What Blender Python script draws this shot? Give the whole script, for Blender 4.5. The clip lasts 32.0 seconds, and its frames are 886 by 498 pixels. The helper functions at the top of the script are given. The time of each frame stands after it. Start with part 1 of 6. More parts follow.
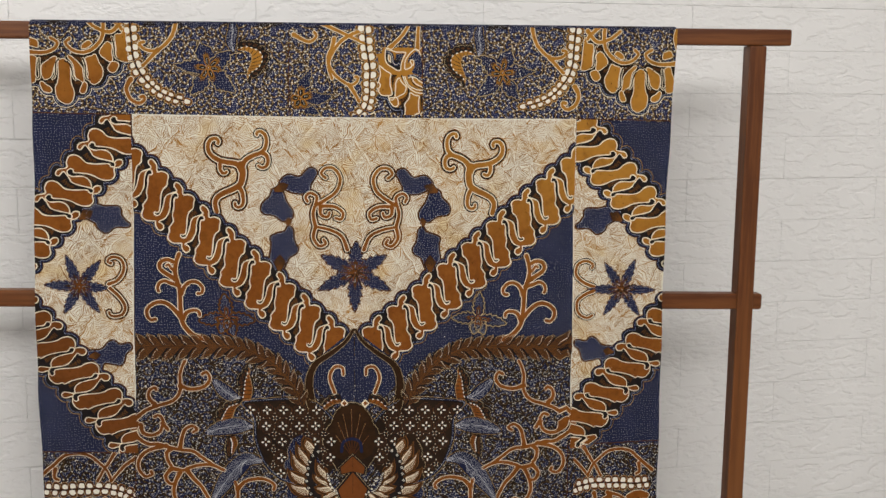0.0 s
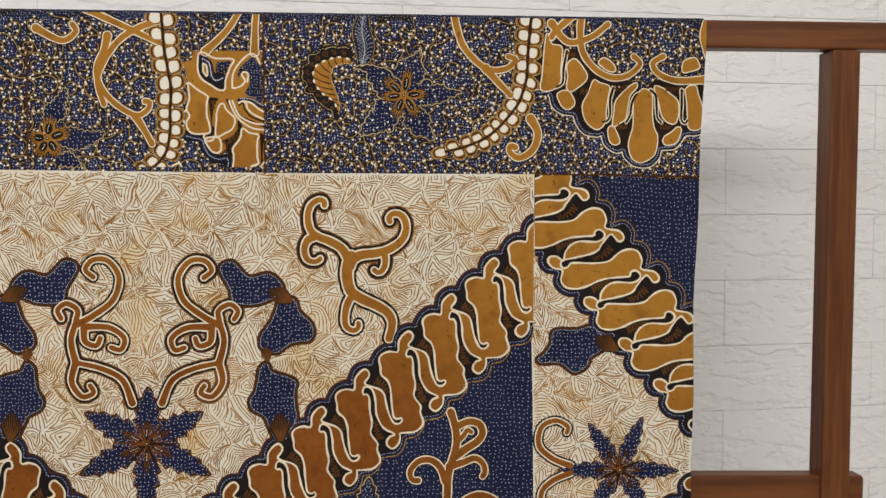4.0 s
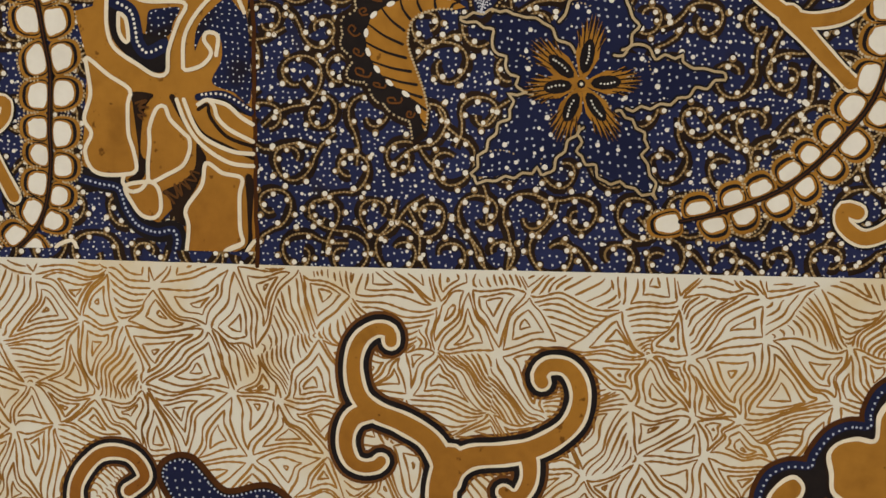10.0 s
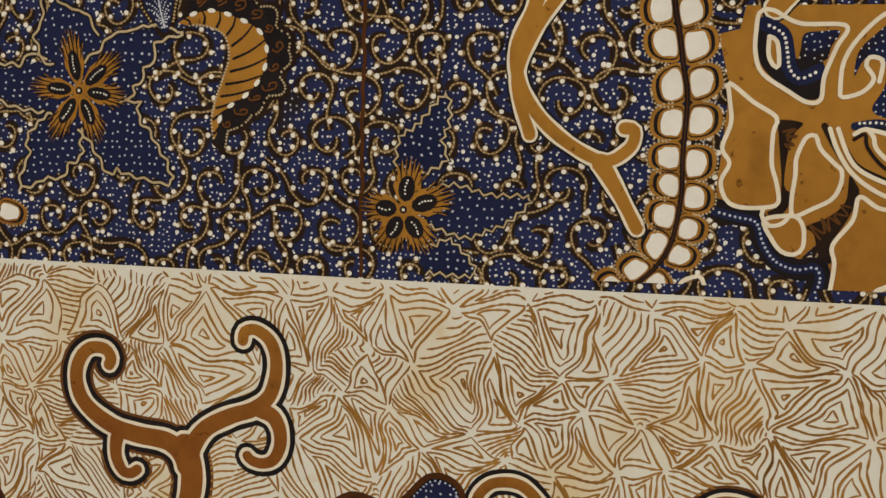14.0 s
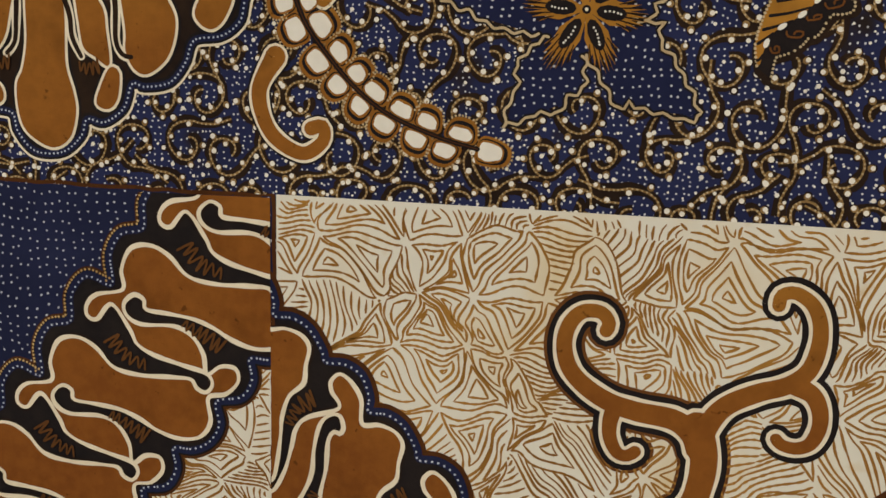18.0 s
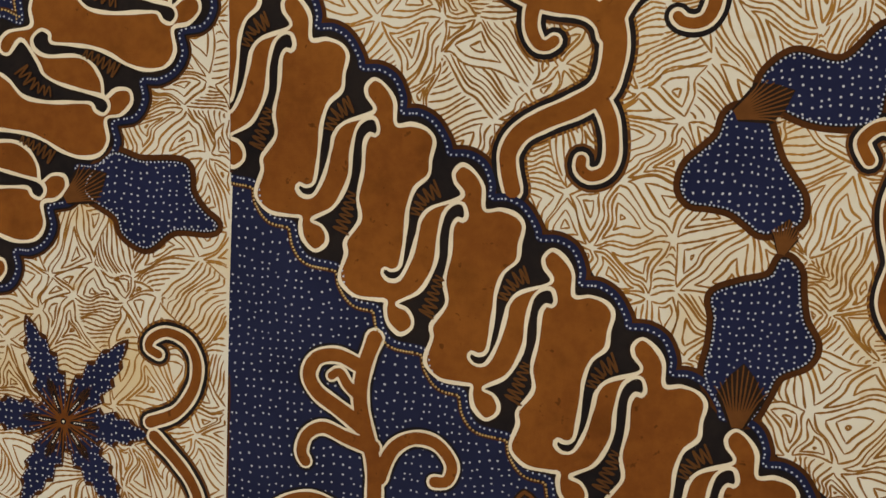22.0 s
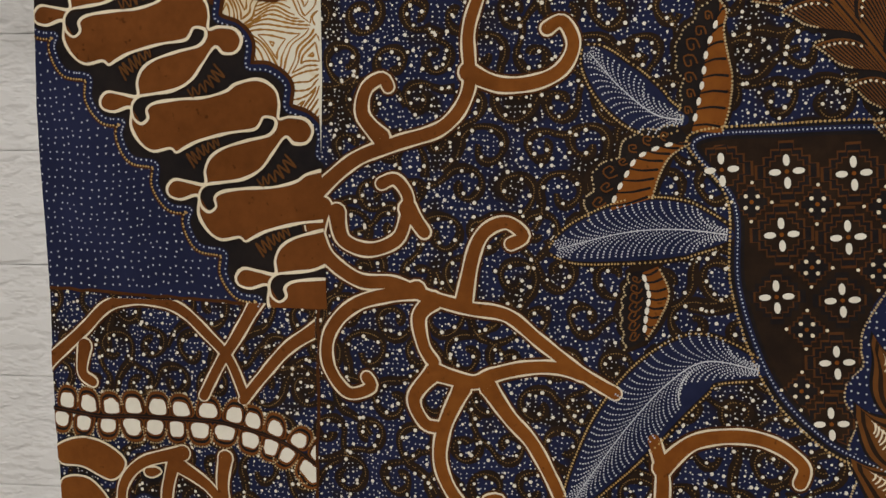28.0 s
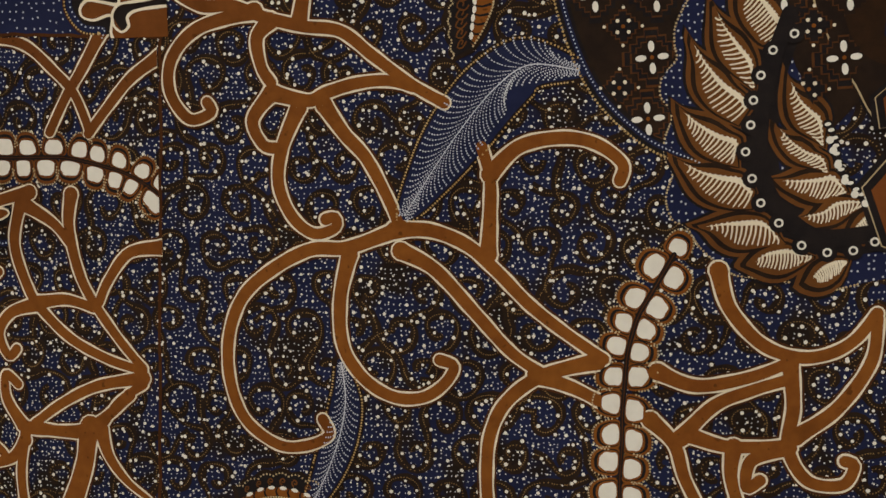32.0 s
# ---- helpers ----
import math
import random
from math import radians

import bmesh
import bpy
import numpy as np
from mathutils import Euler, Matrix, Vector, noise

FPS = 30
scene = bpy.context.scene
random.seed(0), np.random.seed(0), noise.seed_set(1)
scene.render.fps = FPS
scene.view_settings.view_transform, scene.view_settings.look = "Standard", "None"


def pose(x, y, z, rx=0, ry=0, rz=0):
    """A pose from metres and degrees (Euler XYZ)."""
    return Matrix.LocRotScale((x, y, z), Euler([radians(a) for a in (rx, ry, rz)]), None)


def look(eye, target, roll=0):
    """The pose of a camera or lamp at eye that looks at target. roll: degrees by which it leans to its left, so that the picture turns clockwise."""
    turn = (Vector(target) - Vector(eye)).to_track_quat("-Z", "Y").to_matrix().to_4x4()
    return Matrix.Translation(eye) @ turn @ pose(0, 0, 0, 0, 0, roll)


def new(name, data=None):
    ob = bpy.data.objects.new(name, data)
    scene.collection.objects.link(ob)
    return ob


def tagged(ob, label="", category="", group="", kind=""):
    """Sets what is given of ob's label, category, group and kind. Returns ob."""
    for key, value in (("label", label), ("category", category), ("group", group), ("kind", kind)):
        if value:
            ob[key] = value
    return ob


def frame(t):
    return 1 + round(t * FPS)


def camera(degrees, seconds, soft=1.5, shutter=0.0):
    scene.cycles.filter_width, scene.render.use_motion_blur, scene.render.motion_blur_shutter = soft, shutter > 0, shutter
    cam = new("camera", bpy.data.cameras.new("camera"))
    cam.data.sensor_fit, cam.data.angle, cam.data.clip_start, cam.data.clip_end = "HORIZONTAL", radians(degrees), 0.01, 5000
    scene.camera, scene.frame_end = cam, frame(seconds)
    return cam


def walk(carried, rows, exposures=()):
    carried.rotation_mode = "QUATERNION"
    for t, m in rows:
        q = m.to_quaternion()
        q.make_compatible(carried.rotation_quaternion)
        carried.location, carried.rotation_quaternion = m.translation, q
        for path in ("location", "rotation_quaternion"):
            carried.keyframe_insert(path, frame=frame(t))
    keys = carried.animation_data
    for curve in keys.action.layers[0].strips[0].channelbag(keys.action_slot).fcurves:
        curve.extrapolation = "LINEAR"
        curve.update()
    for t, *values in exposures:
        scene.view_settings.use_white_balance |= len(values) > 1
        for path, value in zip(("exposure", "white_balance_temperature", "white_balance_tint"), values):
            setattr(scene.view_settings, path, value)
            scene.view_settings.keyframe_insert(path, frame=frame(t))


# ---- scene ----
# ---- camera ----
cam = camera(43.00, 32.0, soft=1.5)
ROWS = [
    (0, -0.0673, -1.8680, 1.4936, 81.951, -0.295, -6.108),
    (0.5, -0.0364, -1.7438, 1.5074, 82.099, -0.125, -5.931),
    (1, 0.0149, -1.6358, 1.5137, 81.647, -0.055, -5.361),
    (1.5, 0.0459, -1.5354, 1.4854, 82.865, -0.025, -5.527),
    (2, 0.0990, -1.4246, 1.4869, 83.504, -0.149, -6.003),
    (2.5, 0.1281, -1.3465, 1.4897, 83.356, -0.237, -6.377),
    (3, 0.1712, -1.2533, 1.5202, 82.044, -0.229, -5.002),
    (3.5, 0.1620, -1.1671, 1.4752, 84.283, -0.225, -5.439),
    (5.5, 0.2557, -0.8255, 1.3657, 92.502, 0.383, -1.765),
    (6, 0.2549, -0.7385, 1.3953, 91.140, 0.227, -2.017),
    (6.5, 0.2625, -0.6705, 1.4210, 90.210, 0.225, -1.532),
    (7, 0.2692, -0.6113, 1.4508, 88.374, 0.183, -1.670),
    (7.5, 0.2740, -0.5596, 1.4723, 86.775, -0.045, -1.686),
    (8, 0.2760, -0.5089, 1.4921, 85.594, -0.084, -1.277),
    (8.5, 0.2712, -0.4797, 1.5038, 84.741, -0.322, -0.461),
    (9, 0.2588, -0.4650, 1.5015, 84.334, -0.344, 1.614),
    (9.5, 0.2366, -0.4623, 1.5061, 83.623, -0.388, 3.138),
    (10, 0.2255, -0.4549, 1.5097, 83.156, -0.317, 6.232),
    (10.5, 0.2093, -0.4526, 1.5169, 82.229, -0.226, 8.270),
    (11, 0.1889, -0.4505, 1.5177, 81.968, -0.143, 9.612),
    (11.5, 0.1554, -0.4503, 1.5098, 83.183, -0.406, 9.152),
    (12, 0.1316, -0.4524, 1.5106, 83.599, -0.482, 9.700),
    (12.5, 0.1018, -0.4534, 1.5089, 84.036, -0.682, 9.912),
    (13, 0.0667, -0.4499, 1.5085, 84.149, -0.825, 10.641),
    (13.5, 0.0375, -0.4524, 1.5127, 84.017, -0.851, 10.907),
    (14, 0.0053, -0.4585, 1.5098, 84.262, -0.919, 11.293),
    (14.5, -0.0190, -0.4556, 1.5110, 84.215, -1.021, 11.989),
    (15, -0.0596, -0.4533, 1.5050, 84.653, -1.271, 12.394),
    (15.5, -0.0857, -0.4542, 1.4913, 85.694, -1.694, 13.504),
    (17.5, -0.1998, -0.4199, 1.5135, 80.698, -1.182, 13.638),
    (18, -0.1977, -0.4284, 1.5019, 81.222, -1.048, 13.824),
    (18.5, -0.1962, -0.4391, 1.4924, 81.084, -0.885, 13.596),
    (19, -0.1894, -0.4523, 1.4732, 81.514, -0.848, 13.692),
    (19.5, -0.1820, -0.4612, 1.4550, 81.734, -0.917, 13.645),
    (20, -0.1767, -0.4671, 1.4234, 82.548, -0.907, 14.058),
    (20.5, -0.1774, -0.4727, 1.4020, 82.527, -0.787, 14.065),
    (21, -0.1765, -0.4820, 1.3769, 82.510, -0.678, 13.867),
    (21.5, -0.1650, -0.4896, 1.3537, 83.090, -0.714, 13.438),
    (22, -0.1550, -0.4933, 1.3243, 83.471, -0.690, 13.417),
    (22.5, -0.1549, -0.4956, 1.2975, 83.646, -0.670, 13.148),
    (23, -0.1610, -0.4981, 1.2886, 83.552, -0.626, 13.181),
    (23.5, -0.1709, -0.5078, 1.2558, 83.905, -0.612, 13.069),
    (24, -0.1806, -0.5194, 1.2047, 86.100, -0.990, 13.258),
    (24.5, -0.1857, -0.5319, 1.1699, 86.878, -0.942, 13.204),
    (26.5, -0.1795, -0.5433, 1.0976, 83.081, 0.380, 14.492),
    (27, -0.1782, -0.5488, 1.0509, 84.188, 0.134, 15.084),
    (27.5, -0.1863, -0.5399, 1.0184, 83.782, 0.375, 14.388),
    (28, -0.1840, -0.5174, 0.9778, 83.694, 0.491, 14.744),
    (28.5, -0.1802, -0.4932, 0.9429, 84.084, 0.323, 14.664),
    (29, -0.1946, -0.4783, 0.8998, 84.346, 0.315, 14.442),
    (29.5, -0.2034, -0.4799, 0.8699, 84.203, 0.411, 14.766),
    (30, -0.1975, -0.4934, 0.8445, 84.265, 0.387, 14.292),
    (30.5, -0.1863, -0.5021, 0.8219, 84.732, 0.244, 13.904),
    (31, -0.1640, -0.5099, 0.8152, 84.801, 0.318, 14.313),
    (31.5, -0.1426, -0.5194, 0.8208, 84.699, 0.356, 13.687),
    (32, -0.1195, -0.5286, 0.8312, 84.911, 0.365, 12.772),
]
EXPOSURES = [(0.0, 0.68, 6400, 10), (4.0, 0.66, 6450, 10), (9.0, 0.44, 6700, 10), (18.0, 0.34, 6800, 10), (24.0, 0.46, 7000, 10), (28.0, 0.46, 6600, 10), (32.0, 0.40, 6700, 10)]
walk(cam, [(t, pose(*p)) for t, *p in ROWS], EXPOSURES)

# ---- light ----
world = bpy.data.worlds.new("room_light")
scene.world = world
world.use_nodes = True
world.node_tree.nodes["Background"].inputs["Color"].default_value = (0.75, 0.82, 1.0, 1)
world.node_tree.nodes["Background"].inputs["Strength"].default_value = 0.05


def area_lamp(name, eye, target, sx, sy, watts, colour):
    """A panel light of the room, behind the camera."""
    data = bpy.data.lights.new(name, "AREA")
    data.shape, data.size, data.size_y, data.energy, data.color = "RECTANGLE", sx, sy, watts, colour
    ob = new(name, data)
    ob.matrix_world = look(eye, target)
    return ob


area_lamp("panel_light", (0.40, -2.75, 2.44), (0.55, 0.0, 1.2), 1.3, 0.6, 21.0, (1.0, 0.96, 0.91))
area_lamp("panel_light", (-1.0, -2.75, 2.44), (-0.6, 0.0, 1.1), 1.3, 0.6, 19.0, (1.0, 0.97, 0.93))

# ---- materials ----
class Nodes:
    """A node material under construction."""

    def __init__(self, name, rough=0.9, spec=0.06):
        self.mat = bpy.data.materials.new(name)
        self.mat.use_nodes = True
        self.tree = self.mat.node_tree
        self.bsdf = self.tree.nodes["Principled BSDF"]
        self.bsdf.inputs["Roughness"].default_value = rough
        self.bsdf.inputs["Specular IOR Level"].default_value = spec

    def add(self, kind, props=None, **inputs):
        n = self.tree.nodes.new(kind)
        for k, v in (props or {}).items():
            if k == "operation":
                n.operation = v
            elif k == "data_type":
                n.data_type = v
            elif k == "interpolation_type":
                n.interpolation_type = v
            elif k == "bands_direction":
                n.bands_direction = v
            elif k == "feature":
                n.feature = v
            elif k == "voronoi_dimensions":
                n.voronoi_dimensions = v
        for k, v in inputs.items():
            self.put(n.inputs[int(k[1:])] if k[0] == "i" and k[1:].isdigit() else n.inputs[k.replace("_", " ")], v)
        return n

    def put(self, socket, v):
        if isinstance(v, bpy.types.NodeSocket):
            self.tree.links.new(v, socket)
        else:
            socket.default_value = v

    def math(self, op, a, b=0.0, c=0.0):
        return self.add("ShaderNodeMath", {"operation": op}, i0=a, i1=b, i2=c).outputs[0]

    def mix(self, fac, a, b):
        n = self.add("ShaderNodeMix", {"data_type": "RGBA"}, i0=fac)
        self.put(n.inputs[6], a)
        self.put(n.inputs[7], b)
        return n.outputs[2]

    def step(self, v, lo, hi):
        n = self.add("ShaderNodeMapRange", {"interpolation_type": "SMOOTHSTEP"}, i0=v, i1=lo, i2=hi)
        return n.outputs[0]

    def place(self):
        return self.add("ShaderNodeNewGeometry").outputs["Position"]

    def flat(self, vec):
        """The cloth's own two axes, across and up."""
        sep = self.add("ShaderNodeSeparateXYZ", None, Vector=vec)
        return self.add("ShaderNodeCombineXYZ", None, X=sep.outputs["X"], Y=sep.outputs["Z"]).outputs[0]

    def noise(self, vec, scale, detail=3.0, rough=0.5):
        n = self.add("ShaderNodeTexNoise", None, Scale=scale, Detail=detail, Roughness=rough)
        self.put(n.inputs["Vector"], vec)
        return n

    def bump(self, height, strength, distance):
        n = self.add("ShaderNodeBump", None, Strength=strength, Distance=distance)
        self.put(n.inputs["Height"], height)
        self.tree.links.new(n.outputs[0], self.bsdf.inputs["Normal"])

    def done(self, colour):
        self.put(self.bsdf.inputs["Base Color"], colour)
        return self.mat


def rgb(r, g, b):
    return (r, g, b, 1.0)


def weave(m, vec):
    """Fine cotton weave relief with soft wrinkles."""
    a = m.add("ShaderNodeTexWave", {"bands_direction": "X"}, Scale=900.0, Distortion=0.6)
    b = m.add("ShaderNodeTexWave", {"bands_direction": "Z"}, Scale=900.0, Distortion=0.6)
    m.put(a.inputs["Vector"], vec)
    m.put(b.inputs["Vector"], vec)
    w = m.math("ADD", a.outputs["Fac"], b.outputs["Fac"])
    soft = m.noise(vec, 9.0, 2.0).outputs["Fac"]
    m.bump(m.math("ADD", m.math("MULTIPLY", w, 0.02), m.math("MULTIPLY", soft, 2.0)), 0.5, 0.003)


def dyed(name, dark, light, drift=None, blotch=0.5, specks=0.0, deep=None):
    """Dyed cotton: two-scale blotches, and a slow drift to a second tone up and to the right."""
    m = Nodes(name)
    p = m.place()
    n1 = m.step(m.noise(p, 14.0, 4.0).outputs["Fac"], 0.3, 0.7)
    n2 = m.step(m.noise(p, 160.0, 3.0, 0.6).outputs["Fac"], 0.25, 0.75)
    f = m.math("ADD", m.math("MULTIPLY", n1, blotch), m.math("MULTIPLY", n2, 1 - blotch))
    c = m.mix(f, rgb(*dark), rgb(*light))
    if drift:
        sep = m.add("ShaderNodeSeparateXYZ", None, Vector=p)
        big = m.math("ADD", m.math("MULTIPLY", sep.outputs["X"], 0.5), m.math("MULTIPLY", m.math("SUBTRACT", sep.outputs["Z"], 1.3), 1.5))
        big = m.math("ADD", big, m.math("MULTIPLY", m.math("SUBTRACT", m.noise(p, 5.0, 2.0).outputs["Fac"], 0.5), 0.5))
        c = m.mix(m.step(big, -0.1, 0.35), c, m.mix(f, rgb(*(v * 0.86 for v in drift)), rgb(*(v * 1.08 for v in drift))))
    if deep:                                        # a darker tone round a point at the left edge, 1 m up
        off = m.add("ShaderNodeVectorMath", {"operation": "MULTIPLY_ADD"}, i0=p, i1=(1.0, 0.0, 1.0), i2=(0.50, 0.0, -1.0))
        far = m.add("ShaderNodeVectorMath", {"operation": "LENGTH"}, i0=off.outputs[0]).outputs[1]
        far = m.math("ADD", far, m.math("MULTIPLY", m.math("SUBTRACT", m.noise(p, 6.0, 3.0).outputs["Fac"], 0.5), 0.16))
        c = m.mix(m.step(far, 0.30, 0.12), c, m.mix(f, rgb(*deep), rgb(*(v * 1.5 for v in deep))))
    if specks:                                      # small dark spots where the wax cracked and let dye in
        s1 = m.step(m.noise(p, 210.0, 2.0, 0.6).outputs["Fac"], 0.66, 0.74)
        s2 = m.step(m.noise(p, 38.0, 3.0, 0.6).outputs["Fac"], 0.50, 0.72)
        c = m.mix(m.math("MULTIPLY", m.math("ADD", m.math("MULTIPLY", s1, 0.7), m.math("MULTIPLY", s2, 0.35)), specks), c, rgb(*(v * 0.35 for v in dark)))
    weave(m, p)
    return m.done(c)


def dotted(name, ground, dot, scale, size, dark=None, patch=30.0, cover=0.45):
    """Dyed ground sown with small wax-white dots in loose rows."""
    m = Nodes(name)
    p = m.place()
    warp = m.noise(p, 22.0, 2.0)
    off = m.add("ShaderNodeVectorMath", {"operation": "MULTIPLY_ADD"}, i0=warp.outputs["Color"], i1=(0.012, 0.0, 0.012))
    m.put(off.inputs[2], p)
    v = m.add("ShaderNodeTexVoronoi", {"feature": "F1", "voronoi_dimensions": "2D"}, Scale=scale, Randomness=0.5)
    m.put(v.inputs["Vector"], m.flat(off.outputs[0]))
    spot = m.math("SUBTRACT", 1.0, m.step(v.outputs["Distance"], size * 0.7, size * 1.15))
    tone = m.step(m.noise(p, 25.0, 4.0).outputs["Fac"], 0.3, 0.7)
    base = m.mix(tone, rgb(*ground), rgb(*(c * 1.35 for c in ground)))
    if dark:
        n = m.noise(p, patch, 2.0, 0.5).outputs["Fac"]
        base = m.mix(m.step(n, 1 - cover - 0.06, 1 - cover + 0.06), base, rgb(*dark))
    fade = m.math("MULTIPLY", spot, m.step(v.outputs["Color"], -0.2, 0.3))
    weave(m, p)
    return m.done(m.mix(fade, base, rgb(*dot)))


def stained(name):
    """Undyed cotton with yellow-brown stains and a few blue ones where the wax leaked."""
    m = Nodes(name)
    p = m.place()
    stain = m.step(m.noise(p, 17.0, 4.0, 0.55).outputs["Fac"], 0.46, 0.74)
    ground = m.mix(stain, rgb(0.68, 0.65, 0.55), rgb(0.63, 0.51, 0.31))
    spot = m.step(m.noise(p, 45.0, 3.0, 0.6).outputs["Fac"], 0.62, 0.76)
    ground = m.mix(m.math("MULTIPLY", spot, 0.55), ground, rgb(0.52, 0.33, 0.09))
    blue = m.step(m.noise(p, 40.0, 3.0, 0.7).outputs["Fac"], 0.30, 0.22)
    ground = m.mix(m.math("MULTIPLY", blue, 0.45), ground, rgb(0.18, 0.20, 0.30))
    weave(m, p)
    return m.done(ground)


CREAM = dyed("cream_wax_line", (0.66, 0.57, 0.41), (0.80, 0.72, 0.56))
GOLD = dyed("ochre_wax_line", (0.34, 0.20, 0.07), (0.58, 0.42, 0.20))
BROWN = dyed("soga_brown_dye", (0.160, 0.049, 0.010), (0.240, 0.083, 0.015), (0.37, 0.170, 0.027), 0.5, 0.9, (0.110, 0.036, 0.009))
DARKBROWN = dyed("dark_brown_dye", (0.048, 0.017, 0.006), (0.085, 0.030, 0.009))
BLACK = dyed("blue_black_dye", (0.0095, 0.0083, 0.0095), (0.021, 0.0158, 0.0140))
NAVY = dyed("navy_dye", (0.0105, 0.013, 0.038), (0.018, 0.022, 0.058))
WHITE = dyed("white_cotton", (0.68, 0.64, 0.55), (0.80, 0.77, 0.68))
PALEBLUE = dyed("pale_blue_dots", (0.34, 0.38, 0.48), (0.55, 0.58, 0.64))
BLUEFIELD = dotted("navy_dotted_field", (0.0124, 0.0152, 0.041), (0.44, 0.45, 0.50), 235.0, 0.125)
FINEBLUE = dotted("navy_fine_dotted_field", (0.0115, 0.0142, 0.042), (0.48, 0.49, 0.53), 270.0, 0.14)
ISEN = dotted("navy_filler_ground", (0.0112, 0.0142, 0.041), (0.54, 0.54, 0.56), 370.0, 0.145, (0.016, 0.0105, 0.008), 36.0, 0.42)
TOPISEN = dotted("navy_upper_filler_ground", (0.0165, 0.0205, 0.060), (0.56, 0.56, 0.58), 350.0, 0.15, (0.021, 0.0145, 0.011), 36.0, 0.32)
LEAFBROWN = dyed("leaf_brown_dye", (0.098, 0.037, 0.011), (0.155, 0.060, 0.016))
SQUIGGLE = dyed("brown_hatching_line", (0.075, 0.031, 0.011), (0.125, 0.052, 0.015))
WEDGE = dyed("dark_wedge_dye", (0.022, 0.0112, 0.006), (0.042, 0.019, 0.008))
FROST = dyed("frosty_wax_dots", (0.42, 0.44, 0.50), (0.62, 0.63, 0.66))
STAIR = dyed("dull_brown_line", (0.062, 0.024, 0.009), (0.105, 0.040, 0.013))
SAND = dyed("sand_wax_line", (0.36, 0.255, 0.125), (0.56, 0.45, 0.28))
DULLGOLD = dyed("dull_ochre_line", (0.15, 0.085, 0.030), (0.30, 0.19, 0.075))
RUST = dyed("rust_brown_dye", (0.13, 0.040, 0.011), (0.18, 0.058, 0.015))
HALO = dyed("brown_black_dye", (0.014, 0.0088, 0.007), (0.030, 0.017, 0.010))
LINED = stained("stained_cream_cotton")
DRAWN = dyed("brown_drawn_line", (0.185, 0.080, 0.017), (0.39, 0.195, 0.042), None, 0.7)


def wood():
    m = Nodes("reddish_varnished_wood", 0.42, 0.25)
    p = m.add("ShaderNodeTexCoord").outputs["Object"]
    st = m.add("ShaderNodeVectorMath", {"operation": "MULTIPLY"}, i0=p, i1=(1.0, 1.0, 0.06))
    g = m.noise(st.outputs[0], 90.0, 5.0, 0.6).outputs["Fac"]
    big = m.noise(st.outputs[0], 14.0, 3.0).outputs["Fac"]
    c = m.mix(m.step(g, 0.35, 0.65), rgb(0.085, 0.026, 0.008), rgb(0.155, 0.053, 0.015))
    c = m.mix(m.step(big, 0.45, 0.75), c, rgb(0.20, 0.076, 0.022))
    kn = m.add("ShaderNodeTexVoronoi", None, Scale=7.0)
    m.put(kn.inputs["Vector"], p)
    c = m.mix(m.math("SUBTRACT", 1.0, m.step(kn.outputs["Distance"], 0.04, 0.09)), c, rgb(0.02, 0.008, 0.005))
    m.bump(g, 0.15, 0.002)
    return m.done(c)


def embossed():
    """White foam wall cladding with a stony relief."""
    m = Nodes("white_embossed_cladding", 0.55, 0.3)
    p = m.place()
    wide = m.add("ShaderNodeVectorMath", {"operation": "MULTIPLY"}, i0=p, i1=(0.42, 1.0, 1.0)).outputs[0]
    n1 = m.noise(wide, 30.0, 4.0, 0.55).outputs["Fac"]
    rid = m.math("ABSOLUTE", m.math("SUBTRACT", n1, 0.5))
    n2 = m.noise(p, 120.0, 3.0).outputs["Fac"]
    h = m.math("ADD", m.math("MULTIPLY", m.step(rid, 0.0, 0.09), 0.8), m.math("MULTIPLY", n2, 0.2))
    m.bump(h, 0.5, 0.004)
    c = m.mix(m.noise(p, 5.0, 3.0).outputs["Fac"], rgb(0.84, 0.835, 0.83), rgb(0.90, 0.895, 0.89))
    return m.done(c)


def plain(name, col, rough=0.8):
    m = Nodes(name, rough)
    n = m.noise(m.place(), 6.0, 5.0).outputs["Fac"]
    return m.done(m.mix(n, rgb(*(c * 0.9 for c in col)), rgb(*col)))


WOOD = wood()
CLADDING = embossed()
PLASTER = plain("white_plaster", (0.78, 0.77, 0.75))
FLOORTILE = plain("pale_floor_tile", (0.55, 0.52, 0.48), 0.3)

# ---- large structure ----
def mesh_of(bm, name, mats, parent=None, smooth=False):
    me = bpy.data.meshes.new(name)
    bm.to_mesh(me)
    bm.free()
    for m in mats:
        me.materials.append(m)
    if smooth:
        for f in me.polygons:
            f.use_smooth = True
    ob = new(name, me)
    ob.parent = parent
    return ob


def box(lo, hi, bevel=0.0, segs=2):
    bm = bmesh.new()
    bmesh.ops.create_cube(bm, size=1.0)
    for v in bm.verts:
        v.co = Vector([(lo[i] + hi[i]) / 2 + v.co[i] * (hi[i] - lo[i]) for i in range(3)])
    if bevel:
        bmesh.ops.bevel(bm, geom=bm.edges[:], offset=bevel, segments=segs, affect="EDGES", profile=0.6)
    return bm


